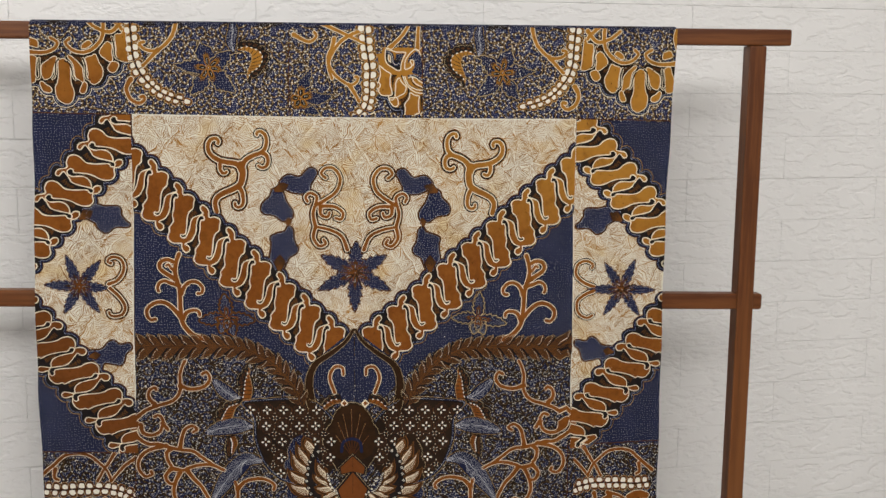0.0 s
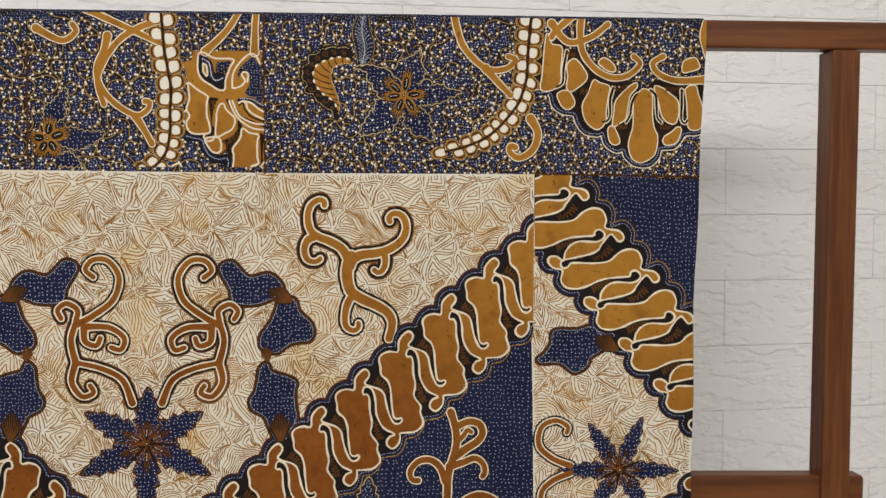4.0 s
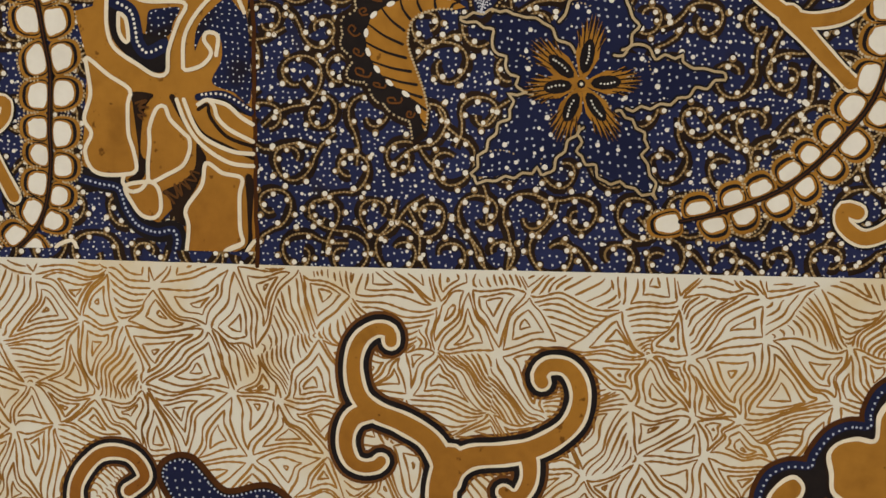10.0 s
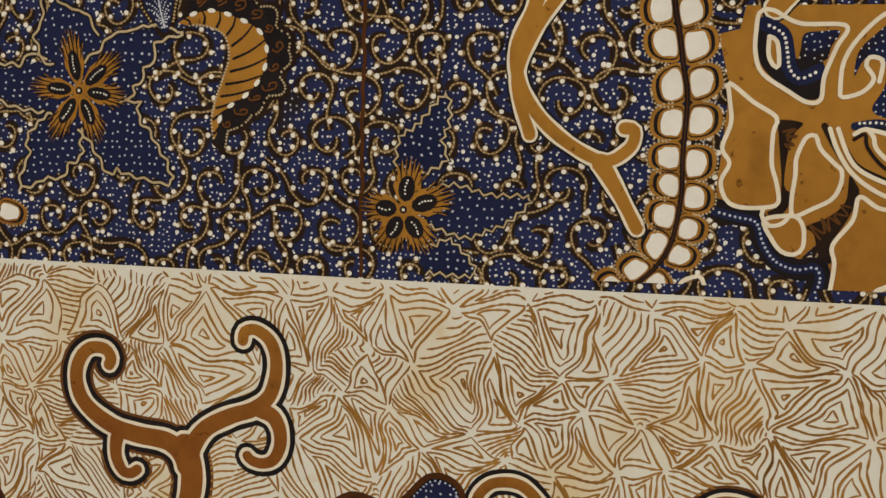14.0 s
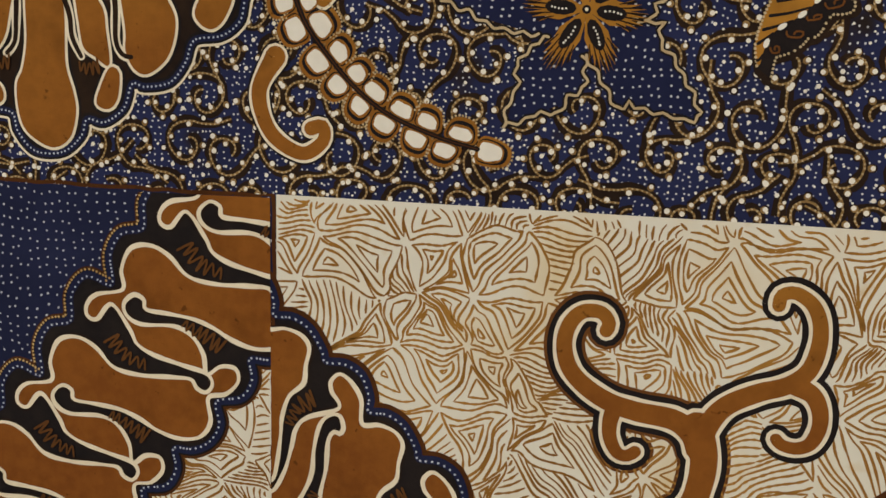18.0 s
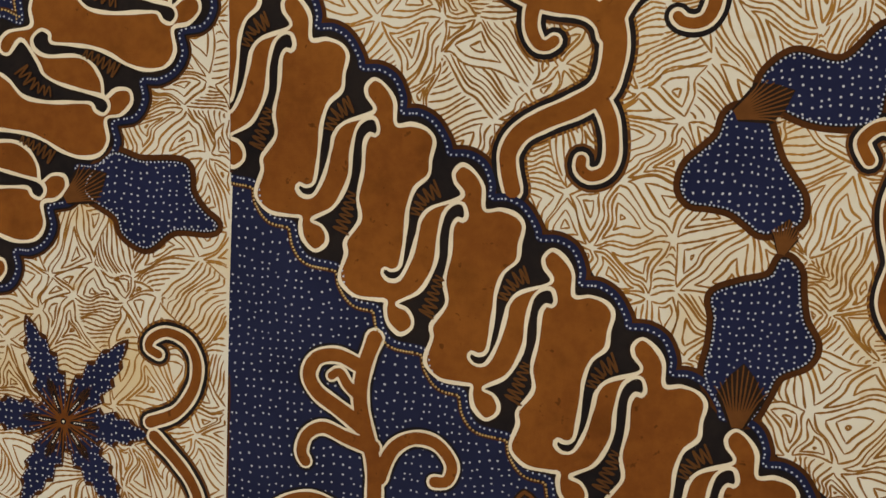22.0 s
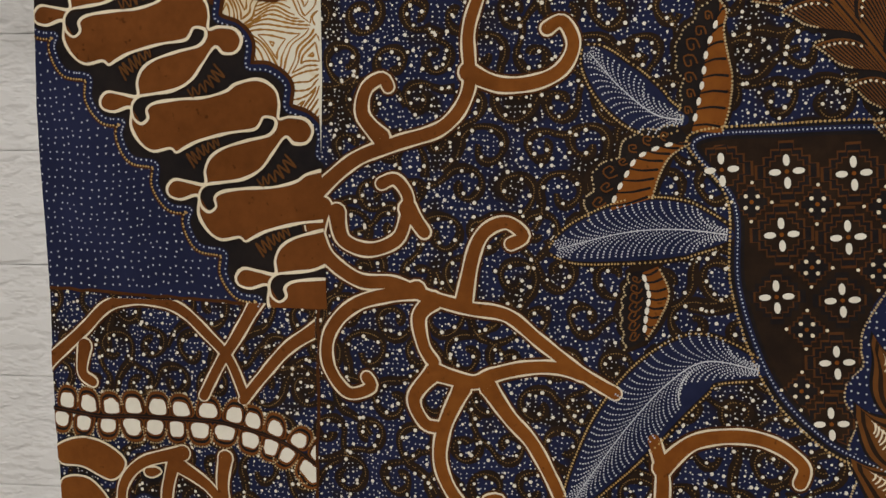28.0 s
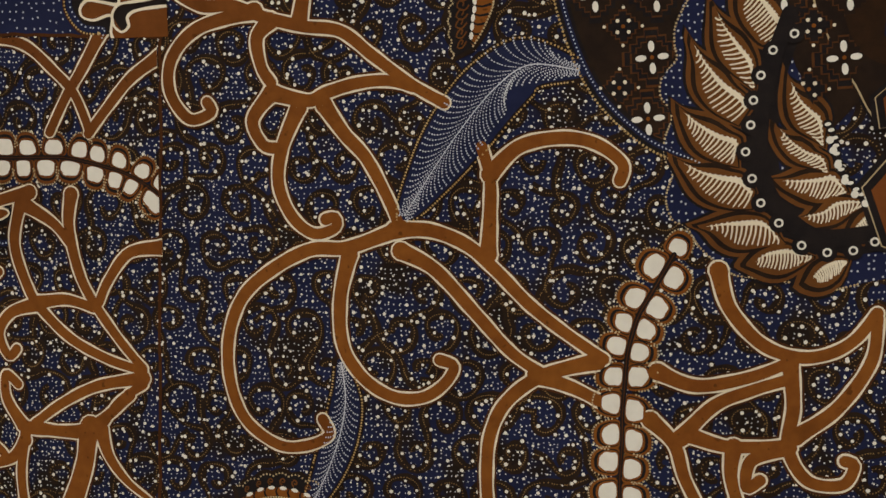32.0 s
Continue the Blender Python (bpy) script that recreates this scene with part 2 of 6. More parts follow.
WALL_Y, WALL_TURN = 0.31, -6.0      # the clad wall stands a little askew behind the rack
wall = mesh_of(box((-2.6, 0.004, 0.0), (2.6, 0.12, 2.8)), "wall_north", [CLADDING])
wall.matrix_world = pose(0, WALL_Y, 0, 0, 0, -WALL_TURN)
tagged(wall, "white wall clad in embossed foam brick panels", "wall", kind="structure")
for name, lo, hi in (("wall_south", (-2.6, -3.7, 0), (2.6, -3.6, 2.8)), ("wall_west", (-2.7, -3.6, 0), (-2.6, 0.6, 2.8)),
                     ("wall_east", (2.6, -3.6, 0), (2.7, 0.6, 2.8))):
    tagged(mesh_of(box(lo, hi), name, [PLASTER]), "plain white plastered room wall", "wall", kind="structure")
tagged(mesh_of(box((-2.7, -3.7, -0.1), (2.7, 0.7, 0)), "floor", [FLOORTILE]), "pale tiled floor of the room", "floor", kind="structure")
tagged(mesh_of(box((-2.7, -3.7, 2.8), (2.7, 0.7, 2.9)), "ceiling", [PLASTER]), "plain white ceiling of the room", "ceiling", kind="structure")

# ---- the rack ----
rack = tagged(new("cloth_rack"), "reddish-brown wooden rack with two rails behind the hanging cloth", "cloth rack")


def bar(name, lo, hi, bevel=0.005, turn=None, label=""):
    c = Vector([(a + b) / 2 for a, b in zip(lo, hi)])
    size = [b - a for a, b in zip(lo, hi)]
    if size[0] > size[2]:                                   # grain runs along local z
        bm = box((-size[2] / 2, -size[1] / 2, -size[0] / 2), (size[2] / 2, size[1] / 2, size[0] / 2), bevel, 3)
        m = Matrix.Translation(c) @ pose(0, 0, 0, 0, 90, 0)
    else:
        bm = box([-s / 2 for s in size], [s / 2 for s in size], bevel, 3)
        m = Matrix.Translation(c)
    ob = mesh_of(bm, name, [WOOD], rack)
    ob.matrix_world = m @ (turn or Matrix())
    if label:
        ob["label"] = label
    return ob


bar("top_rail", (-0.742, 0.002, 1.571), (0.7295, 0.032, 1.5985), 0.004)
bar("lower_rail", (-0.712, 0.006, 1.127), (0.6995, 0.034, 1.155), 0.005, pose(0, 0, 0, 0, 1.1, 0))
for s in (1, -1):
    cx = 0.6635 * s
    bar("post", (cx - 0.0145, 0.000, 0.03), (cx + 0.0145, 0.034, 1.5705), 0.003, pose(0, 0, 0, 0, 0.55 * s, 0))
    bar("foot", (cx - s * 0.012 - 0.022, -0.20, 0.0), (cx - s * 0.012 + 0.022, 0.17, 0.03), 0.004)

# ---- the cloth ----
MM = 0.001


def bulge(u, v):
    """How far the hanging cotton swells toward the viewer, in mm."""
    return 0.8 * math.sin(u / 95.0 + 0.6 * math.sin(v / 160.0)) * min(1.0, (1600 - v) / 120.0) + 0.5 * math.sin(v / 140.0 + u / 260.0)


def on_cloth(u, v, h):
    return (u * MM, -(2.2 + bulge(u, v) + h) * MM, v * MM)


def hem(v, side):
    """The slightly uneven side edges of the cloth, in mm."""
    if side < 0:
        return float(np.interp(v, (380, 660, 850, 1000, 1170, 1364, 1600), (-528, -531, -535, -537, -535, -527, -525))) + 0.7 * math.sin(v / 23.0)
    return float(np.interp(v, (380, 860, 1150, 1330, 1445, 1530, 1600), (517, 518, 517, 518, 522, 525, 527))) + 0.7 * math.sin(v / 27.0)


def hemmed(u, v):
    return u if -500 < u < 490 else min(max(u, hem(v, -1) + 0.2), hem(v, 1) - 0.2)


cloth = tagged(new("batik_cloth"), "hand-drawn navy, brown and cream batik cloth hung over a wooden rack", "batik cloth")


def sheet():
    """The cotton sheet: down the front, over the rail and down the back."""
    bm = bmesh.new()
    rows = []
    nu = 70
    line = [(v, None) for v in range(380, 1591, 10)] + [(None, k) for k in range(1, 8)] + [(v, 1) for v in range(1590, 1240, -10)]
    for v, k in line:
        row = []
        for i in range(nu + 1):
            s = i / nu
            vv = v if v is not None else 1595
            u = hem(vv, -1) * (1 - s) + hem(vv, 1) * s
            if v is not None and k is None:
                co = on_cloth(u, v, 0)
            elif v is None:
                a = math.pi * k / 8
                co = (u * MM, 0.017 - 0.0195 * math.cos(a), 1.590 + 0.0115 * math.sin(a))
            else:
                co = (u * MM, 0.037 + bulge(u, v) * MM, v * MM)
            row.append(bm.verts.new(co))
        rows.append(row)
    for a, b in zip(rows, rows[1:]):
        for i in range(nu):
            bm.faces.new((a[i], a[i + 1], b[i + 1], b[i]))
    return mesh_of(bm, "cotton_sheet", [ISEN], cloth, True)


sheet()


def field(name, poly, mat, h, label=""):
    """A dyed patch of the ground, cut along a grid so that it follows the hang of the cloth."""
    bm = bmesh.new()
    bm.faces.new([bm.verts.new((u, 0, v)) for u, v in poly])
    us, vs = [p[0] for p in poly], [p[1] for p in poly]
    for k in range(int(min(us) // 30) + 1, int(max(us) // 30) + 1):
        bmesh.ops.bisect_plane(bm, geom=bm.verts[:] + bm.edges[:] + bm.faces[:], plane_co=(k * 30, 0, 0), plane_no=(1, 0, 0))
    for k in range(int(min(vs) // 30) + 1, int(max(vs) // 30) + 1):
        bmesh.ops.bisect_plane(bm, geom=bm.verts[:] + bm.edges[:] + bm.faces[:], plane_co=(0, 0, k * 30), plane_no=(0, 0, 1))
    for v in bm.verts:
        v.co = on_cloth(hemmed(v.co.x, v.co.z), v.co.z, h)
    bmesh.ops.recalc_face_normals(bm, faces=bm.faces)
    ob = mesh_of(bm, name, [mat], cloth, True)
    if label:
        ob["label"] = label
    return ob


def askew(q):
    """The right half of the ground, the other way round and hanging a little askew."""
    u, v = q
    return (-17 - 15 * min(1.0, max(0.0, (1440 - v) / 340.0)) * (0 if u < -300 else 1) - u - (7.0 * min(1.0, max(0.0, (1300 - v) / 400.0)) if u < -300 else 0), v - 0.012 * (-17 - 2 * u))


field("cream_field", [(-371, 1453), (-100, 1449), (120, 1447), (358, 1446.5), (358, 1385), (-18, 1085), (-371, 1385)], LINED, 0.68)
field("filler_field", [(-545, 1592), (545, 1592), (545, 1444), (358, 1446), (-100, 1448.5), (-372, 1452), (-545, 1455)], TOPISEN, 0.10)
BLUE_V = [(-372, 1386), (-17, 1086), (-17, 940), (-60, 968), (-125, 1040), (-190, 1078), (-379, 1084), (-377.8, 1156), (-375, 1240), (-372.5, 1300)]
SIDE = [(-545, 1454), (-372.5, 1452), (-372.5, 1300), (-375, 1240), (-379, 1100), (-380, 970), (-383.5, 888), (-545, 895), (-545, 1170)]
HEX = [(-372.5, 1410), (-450, 1325), (-545, 1240), (-545, 1110), (-450, 1005), (-382, 925), (-379.3, 1000), (-379, 1100), (-375, 1240), (-372.5, 1300)]
for right in (False, True):
    g = (lambda poly: [askew(q) for q in poly]) if right else list
    field("blue_field", g(BLUE_V), BLUEFIELD, 0.66)
    field("blue_field", g(SIDE), BLUEFIELD, 0.665)
    field("cream_field", g(HEX), LINED, 0.69)


# ---- drawing on the cloth ----
def smooth(pts, closed=False, gap=1.3):
    """A smooth line through the points (Catmull-Rom), sampled about every gap mm."""
    n = len(pts)
    if n < 3 and not closed:
        pts = [pts[0], ((pts[0][0] + pts[1][0]) / 2, (pts[0][1] + pts[1][1]) / 2), pts[1]]
        n = 3
    p = [Vector(q).to_2d() for q in pts]
    out = []
    for i in range(n if closed else n - 1):
        a, b, c, d = (p[(i - 1) % n], p[i], p[(i + 1) % n], p[(i + 2) % n]) if closed else (p[max(i - 1, 0)], p[i], p[i + 1], p[min(i + 2, n - 1)])
        k = max(2, int((c - b).length / gap))
        for j in range(k):
            t = j / k
            out.append(0.5 * (2 * b + (c - a) * t + (2 * a - 5 * b + 4 * c - d) * t * t + (3 * b - a - 3 * c + d) * t ** 3))
    if not closed:
        out.append(p[-1])
    return out


def normals(line, closed=False):
    n = len(line)
    out = []
    for i in range(n):
        a, b = (line[i - 1], line[(i + 1) % n]) if closed else (line[max(i - 1, 0)], line[min(i + 1, n - 1)])
        d = b - a
        d = d.normalized() if d.length > 1e-9 else Vector((1, 0))
        out.append(Vector((-d.y, d.x)))
    return out


def keep(q):
    return q


def nudge(q):
    return (q[0] + 8.0, q[1])


def flip(q):
    """The right half of the cloth repeats the left one the other way round, hanging a little askew."""
    u, v = q
    low = min(1.0, max(0.0, (1440.0 - v) / 340.0))
    if u < -371 and v > 900:
        low *= 0.25
    w = -17.0 - 15.0 * low - u
    return (w, v - (0.011 + 0.010 * low * low) * (w - u))


H_EDGE, H_LINE, H_FILL, H_MARK, H_TOP = 0.75, 0.90, 1.05, 1.20, 1.35


class Motif:
    """One drawn figure of the pattern: a thin raised mesh of dye and wax that lies on the cotton."""
    count, wide, planes = 0, False, ()

    def __init__(self, name, put=keep, label=""):
        self.name, self.put, self.label = name, put, label
        self.verts, self.faces, self.slots, self.mats = [], [], [], []

    def lift(self):
        Motif.count += 1
        return (Motif.count % 30) * 0.0042

    def slot(self, mat):
        if mat not in self.mats:
            self.mats.append(mat)
        return self.mats.index(mat)

    def points(self, pts, h, rise=0.0):
        base, n = len(self.verts), max(1, len(pts) - 1)
        for i, q in enumerate(pts):
            u, v = self.put((q[0], q[1]))
            self.verts.append((u * MM, -(h + rise * i / n) * MM, v * MM))
        return base

    def poly(self, mat, pts, h):
        b = self.points(pts, h + self.lift())
        self.faces.append(tuple(range(b, b + len(pts))))
        self.slots.append(self.slot(mat))

    def disc(self, mat, c, r, h, r2=None, turn=0.0, n=7):
        r2 = r2 or r
        ca, sa = math.cos(turn), math.sin(turn)
        ring = [(r * math.cos(2 * math.pi * k / n), r2 * math.sin(2 * math.pi * k / n)) for k in range(n)]
        self.poly(mat, [(c[0] + x * ca - y * sa, c[1] + x * sa + y * ca) for x, y in ring], h)

    def strip(self, mat, line, widths, h, caps=True):
        """A band along a sampled line; widths are half widths."""
        nn = normals(line)
        s, k = self.slot(mat), len(line)
        lift = self.lift()
        rows = []
        for i, (q, n) in enumerate(zip(line, nn)):
            rows += [q + n * widths[i], q - n * widths[i]]
        b = self.points(rows, h + lift, 0.02)
        for i in range(k - 1):
            self.faces.append((b + 2 * i, b + 2 * i + 1, b + 2 * i + 3, b + 2 * i + 2))
            self.slots.append(s)
        if caps:
            for i, sign in ((0, -1), (k - 1, 1)):
                n, w = nn[i], widths[i]
                d = Vector((n.y, -n.x)) * sign
                arc = [line[i] + n * w * math.cos(a) + d * w * math.sin(a) for a in (0, 0.52, 1.05, 1.57, 2.09, 2.62, 3.14)]
                c = self.points(arc, h + lift + 0.02 * (i > 0))
                self.faces.append(tuple(range(c, c + len(arc))))
                self.slots.append(s)

    def line(self, mat, pts, w, h, w1=None, gap=1.3, caps=True, curved=True):
        ln = smooth(pts, False, gap) if curved else [Vector(q).to_2d() for q in pts]
        w1 = w if w1 is None else w1
        m = len(ln) - 1
        self.strip(mat, ln, [(w + (w1 - w) * i / m) / 2 for i in range(m + 1)], h, caps)

    def vine(self, pts, w0, w1=None, edge=1.3, rim=1.3, fill=None, line=None, dark=None, flare=0.0):
        """A tapering stem: dark rim, light wax edge and dyed inside. Stems that meet run into one another."""
        w1 = w0 if w1 is None else w1
        ln = smooth(pts)
        m = len(ln) - 1
        run = [0.0]
        for a, b in zip(ln, ln[1:]):
            run.append(run[-1] + (b - a).length)
        half = [(w0 + (w1 - w0) * (i / m) ** 1.3) / 2 for i in range(m + 1)]
        if flare:                                            # broad where it leaves its stem, a small knob at the tip
            half = [h * (1 + flare * math.exp(-r / 6.5) + 0.4 * flare * math.exp(-((run[-1] - r) / 4.5) ** 2)) for h, r in zip(half, run)]
        wob = [0.16 * math.sin(i * 0.55 + ln[0].x) for i in range(m + 1)]
        if rim:
            self.strip(dark or BLACK, ln, [x + edge + rim for x in half], H_EDGE)
        self.strip(line or CREAM, ln, [x + edge + o for x, o in zip(half, wob)], H_LINE)
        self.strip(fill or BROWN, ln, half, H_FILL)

    def blob(self, pts, edge=1.2, rim=1.3, fill=None, line=None, dark=None, h=0.0):
        """A closed figure with the same edges as a stem."""
        ln = smooth(pts, True)
        area = sum(a.x * b.y - b.x * a.y for a, b in zip(ln, ln[1:] + ln[:1]))
        nn = normals(ln, True)
        out = -1 if area > 0 else 1
        if rim:
            self.poly(dark or BLACK, [q + n * out * (edge + rim) for q, n in zip(ln, nn)], H_EDGE + h)
        if edge:
            self.poly(line or CREAM, [q + n * out * edge for q, n in zip(ln, nn)], H_LINE + h)
        self.poly(fill or BROWN, ln, H_FILL + h)

    def dots(self, mat, pts, r, gap, h, closed=False, curved=True):
        """Wax dots set along a line."""
        ln = smooth(pts, closed, 0.6) if curved else [Vector(q).to_2d() for q in pts]
        run = 0.0
        for a, b in zip(ln, ln[1:] + (ln[:1] if closed else [])):
            run += (b - a).length
            if run >= gap:
                run = 0.0
                self.disc(mat, b, r, h, n=6)

    def meander(self, path, amp, n, seed=0, mat=None, w=1.0):
        """A hand-drawn hatching line that winds to and fro along a path."""
        rnd = random.Random(seed)
        ln = smooth(path)
        zz = []
        for i in range(n):
            q, d, nn = along(ln, min(0.999, (i + 0.5) / n))
            zz.append(q + nn * (amp if i % 2 else -amp) * (1.1 - 0.55 * i / n) * rnd.uniform(0.75, 1.05) + d * rnd.uniform(-0.4, 0.4))
        self.line(mat or SQUIGGLE, zz, w, H_TOP + 0.40, w * 0.8, gap=0.9)

    def cut(self, planes):
        self.planes = planes

    def done(self, parent=None):
        me = bpy.data.meshes.new(self.name)
        me.from_pydata(self.verts, [], self.faces)
        for m in self.mats:
            me.materials.append(m)
        me.polygons.foreach_set("material_index", self.slots)
        bm = bmesh.new()
        bm.from_mesh(me)
        bmesh.ops.triangulate(bm, faces=[f for f in bm.faces if len(f.verts) > 14])
        for co, no in [((-0.56, 0, 0), (-1, 0, 0)), ((0.55, 0, 0), (1, 0, 0)), ((0, 0, 1.5965), (0, 0, 1))] + list(self.planes):
            if self.put is flip and co[0] not in (-0.56, 0.55) and abs(no[0]) > 0.5:
                co, no = (-0.020 - co[0], co[1], co[2]), (-no[0], no[1], no[2])
            lo = min(v.co.dot(Vector(no)) for v in bm.verts) if bm.verts else 0
            hi = max(v.co.dot(Vector(no)) for v in bm.verts) if bm.verts else 0
            if hi > Vector(co).dot(Vector(no)) > lo - 10:
                bmesh.ops.bisect_plane(bm, geom=bm.verts[:] + bm.edges[:] + bm.faces[:], plane_co=co, plane_no=no, clear_outer=True)
        if self.wide:                                       # large figures are cut along a grid to follow the hang of the cloth
            for ax in (0, 2):
                lo, hi = min(v.co[ax] for v in bm.verts), max(v.co[ax] for v in bm.verts)
                for k in range(int(lo // 0.025) + 1, int(hi // 0.025) + 1):
                    no = Vector((1, 0, 0)) if ax == 0 else Vector((0, 0, 1))
                    bmesh.ops.bisect_plane(bm, geom=bm.verts[:] + bm.edges[:] + bm.faces[:], plane_co=no * 0.025 * k, plane_no=no)
        for v in bm.verts:
            v.co = on_cloth(hemmed(v.co.x / MM, v.co.z / MM), v.co.z / MM, -v.co.y / MM)
        for f in bm.faces:
            f.normal_update()
            if f.normal.y > 0:
                f.normal_flip()
        bm.to_mesh(me)
        bm.free()
        ob = new(self.name, me)
        ob.parent = parent or cloth
        if self.label:
            ob["label"] = self.label
        return ob


def along(line, s):
    """Place and direction at the share s of a sampled line."""
    i = min(int(s * (len(line) - 1)), len(line) - 2)
    t = s * (len(line) - 1) - i
    d = (line[i + 1] - line[i]).normalized()
    return line[i].lerp(line[i + 1], t), d, Vector((-d.y, d.x))


def tree_of(name, put, stems, width=5.6, edge=1.5, rim=2.4, label="", cutting=(), dark=None, fill=None, flare=0.35, skin=0.0):
    """Stems that grow out of one another; a stem may bring its own two widths."""
    m = Motif(name, put, label)
    for st in stems:
        pts, w0, w1 = st if isinstance(st, tuple) else (st, width, width * 0.76)
        if skin:                                             # a brown outermost line
            ln = smooth(pts)
            m.strip(LEAFBROWN, ln, [(w0 + (w1 - w0) * i / len(ln)) / 2 + edge + rim + skin for i in range(len(ln))], H_EDGE - 0.12)
        m.vine(pts, w0, w1, edge, rim, dark=dark, fill=fill, flare=flare)
    m.cut(cutting)
    return m.done()


# one repeat of the slanting band, along it (1 = one repeat) and across it: the side of the heads with the dark
# wedge behind each shoulder, the side of the feet with its wedges, the two dotted rims, the hatching in the wedges,
# and where neck, hook and curl lie in the lists
V_UNIT = (
    [(0.170, -0.195), (0.045, -0.144), (-0.011, -0.091), (0.000, 0.000), (0.108, 0.021), (0.246, -0.018), (0.377, -0.143), (0.475, -0.051), (0.596, 0.002), (0.701, -0.023), (0.775, -0.147), (0.852, -0.261), (0.841, -0.418), (0.905, -0.574), (0.996, -0.697), (1.107, -0.855), (1.179, -0.980), (1.155, -1.050), (1.096, -1.077), (1.108, -1.124), (1.190, -1.128), (1.247, -1.051), (1.201, -0.866), (1.107, -0.679), (1.045, -0.566), (1.048, -0.434)],
    [(0.288, -1.276), (0.333, -1.331), (0.427, -1.397), (0.561, -1.398), (0.598, -1.295), (0.554, -1.226), (0.465, -1.201), (0.371, -1.221), (0.438, -1.031), (0.421, -0.871), (0.361, -0.716), (0.245, -0.565), (0.154, -0.398), (0.159, -0.286), (0.217, -0.232), (0.300, -0.279), (0.308, -0.334), (0.268, -0.354), (0.287, -0.443), (0.421, -0.614), (0.535, -0.805), (0.673, -0.931), (0.702, -1.145), (0.779, -1.227), (0.848, -1.386), (0.929, -1.438), (1.072, -1.428), (1.219, -1.326)],
    [(0.349, -0.045), (0.466, 0.046), (0.608, 0.075), (0.780, 0.027), (0.862, -0.019), (0.983, 0.078), (1.124, 0.107), (1.268, 0.040)],
    [(-0.196, -1.338), (-0.054, -1.419), (0.103, -1.444), (0.272, -1.358), (0.429, -1.456), (0.575, -1.471)],
    [(0.99, -0.27), (0.945, -0.42), (0.985, -0.58)], [(0.62, -1.13), (0.55, -0.95), (0.48, -0.80)], (6, 19, 15),
)
U_UNIT = (
    [(-0.155, -0.005), (-0.335, 0.014), (-0.371, 0.094), (-0.305, 0.148), (-0.184, 0.134), (0.000, 0.000), (0.113, 0.102), (0.274, 0.152), (0.382, 0.105), (0.456, 0.005), (0.484, -0.132), (0.474, -0.326), (0.587, -0.523), (0.775, -0.732), (0.869, -0.850), (0.851, -0.927), (0.884, -1.003), (0.970, -0.997), (0.996, -0.908), (0.904, -0.728), (0.794, -0.508), (0.759, -0.354), (0.803, -0.239)],
    [(-0.137, -1.043), (-0.010, -1.125), (0.136, -1.135), (0.200, -1.055), (0.125, -0.959), (-0.004, -0.917), (0.094, -0.799), (0.138, -0.639), (0.086, -0.484), (-0.096, -0.283), (-0.131, -0.150), (-0.074, -0.076), (0.038, -0.094), (0.067, -0.178), (0.023, -0.241), (0.131, -0.394), (0.247, -0.566), (0.312, -0.724), (0.354, -0.900), (0.436, -1.068), (0.575, -1.186), (0.731, -1.174)],
    [(-0.041, 0.086), (0.137, 0.241), (0.325, 0.273), (0.492, 0.168), (0.660, 0.288), (0.859, 0.281)],
    [(-0.113, -1.104), (0.062, -1.223), (0.228, -1.200), (0.342, -1.084), (0.461, -1.204), (0.608, -1.262), (0.764, -1.234)],
    [(0.65, -0.15), (0.62, -0.34), (0.69, -0.52)], [(0.25, -0.88), (0.215, -0.70), (0.17, -0.53)], (5, 16, 12),
)
L_UNIT = (
    [(-0.156, -0.054), (-0.248, -0.030), (-0.315, 0.064), (-0.272, 0.170), (-0.162, 0.181), (-0.051, 0.084), (0.000, 0.000), (0.087, 0.078), (0.185, 0.129), (0.294, 0.119), (0.394, 0.051), (0.478, -0.110), (0.494, -0.226), (0.583, -0.412), (0.727, -0.607), (0.848, -0.799), (0.858, -0.898), (0.791, -0.940), (0.797, -1.022), (0.885, -1.044), (0.976, -0.988), (0.994, -0.890), (0.920, -0.764), (0.814, -0.586), (0.776, -0.406), (0.813, -0.227)],
    [(-0.029, -1.010), (0.049, -1.158), (0.144, -1.223), (0.214, -1.190), (0.221, -1.092), (0.115, -0.995), (0.004, -0.892), (0.096, -0.814), (0.150, -0.700), (0.134, -0.556), (0.044, -0.346), (-0.047, -0.166), (-0.034, -0.064), (0.024, -0.031), (0.097, -0.096), (0.076, -0.165), (0.078, -0.240), (0.197, -0.425), (0.325, -0.683), (0.368, -0.833), (0.389, -0.922), (0.455, -0.946), (0.540, -1.089), (0.673, -1.139), (0.843, -1.113)],
    [(0.026, 0.097), (0.179, 0.225), (0.372, 0.184), (0.521, 0.054), (0.674, 0.183), (0.832, 0.188)],
    [(-0.071, -1.136), (0.081, -1.265), (0.285, -1.254), (0.440, -1.132), (0.637, -1.280), (0.845, -1.239)],
    [(0.66, -0.13), (0.64, -0.32), (0.70, -0.50)], [(0.25, -0.88), (0.24, -0.72), (0.20, -0.54)], (6, 18, 13),
)


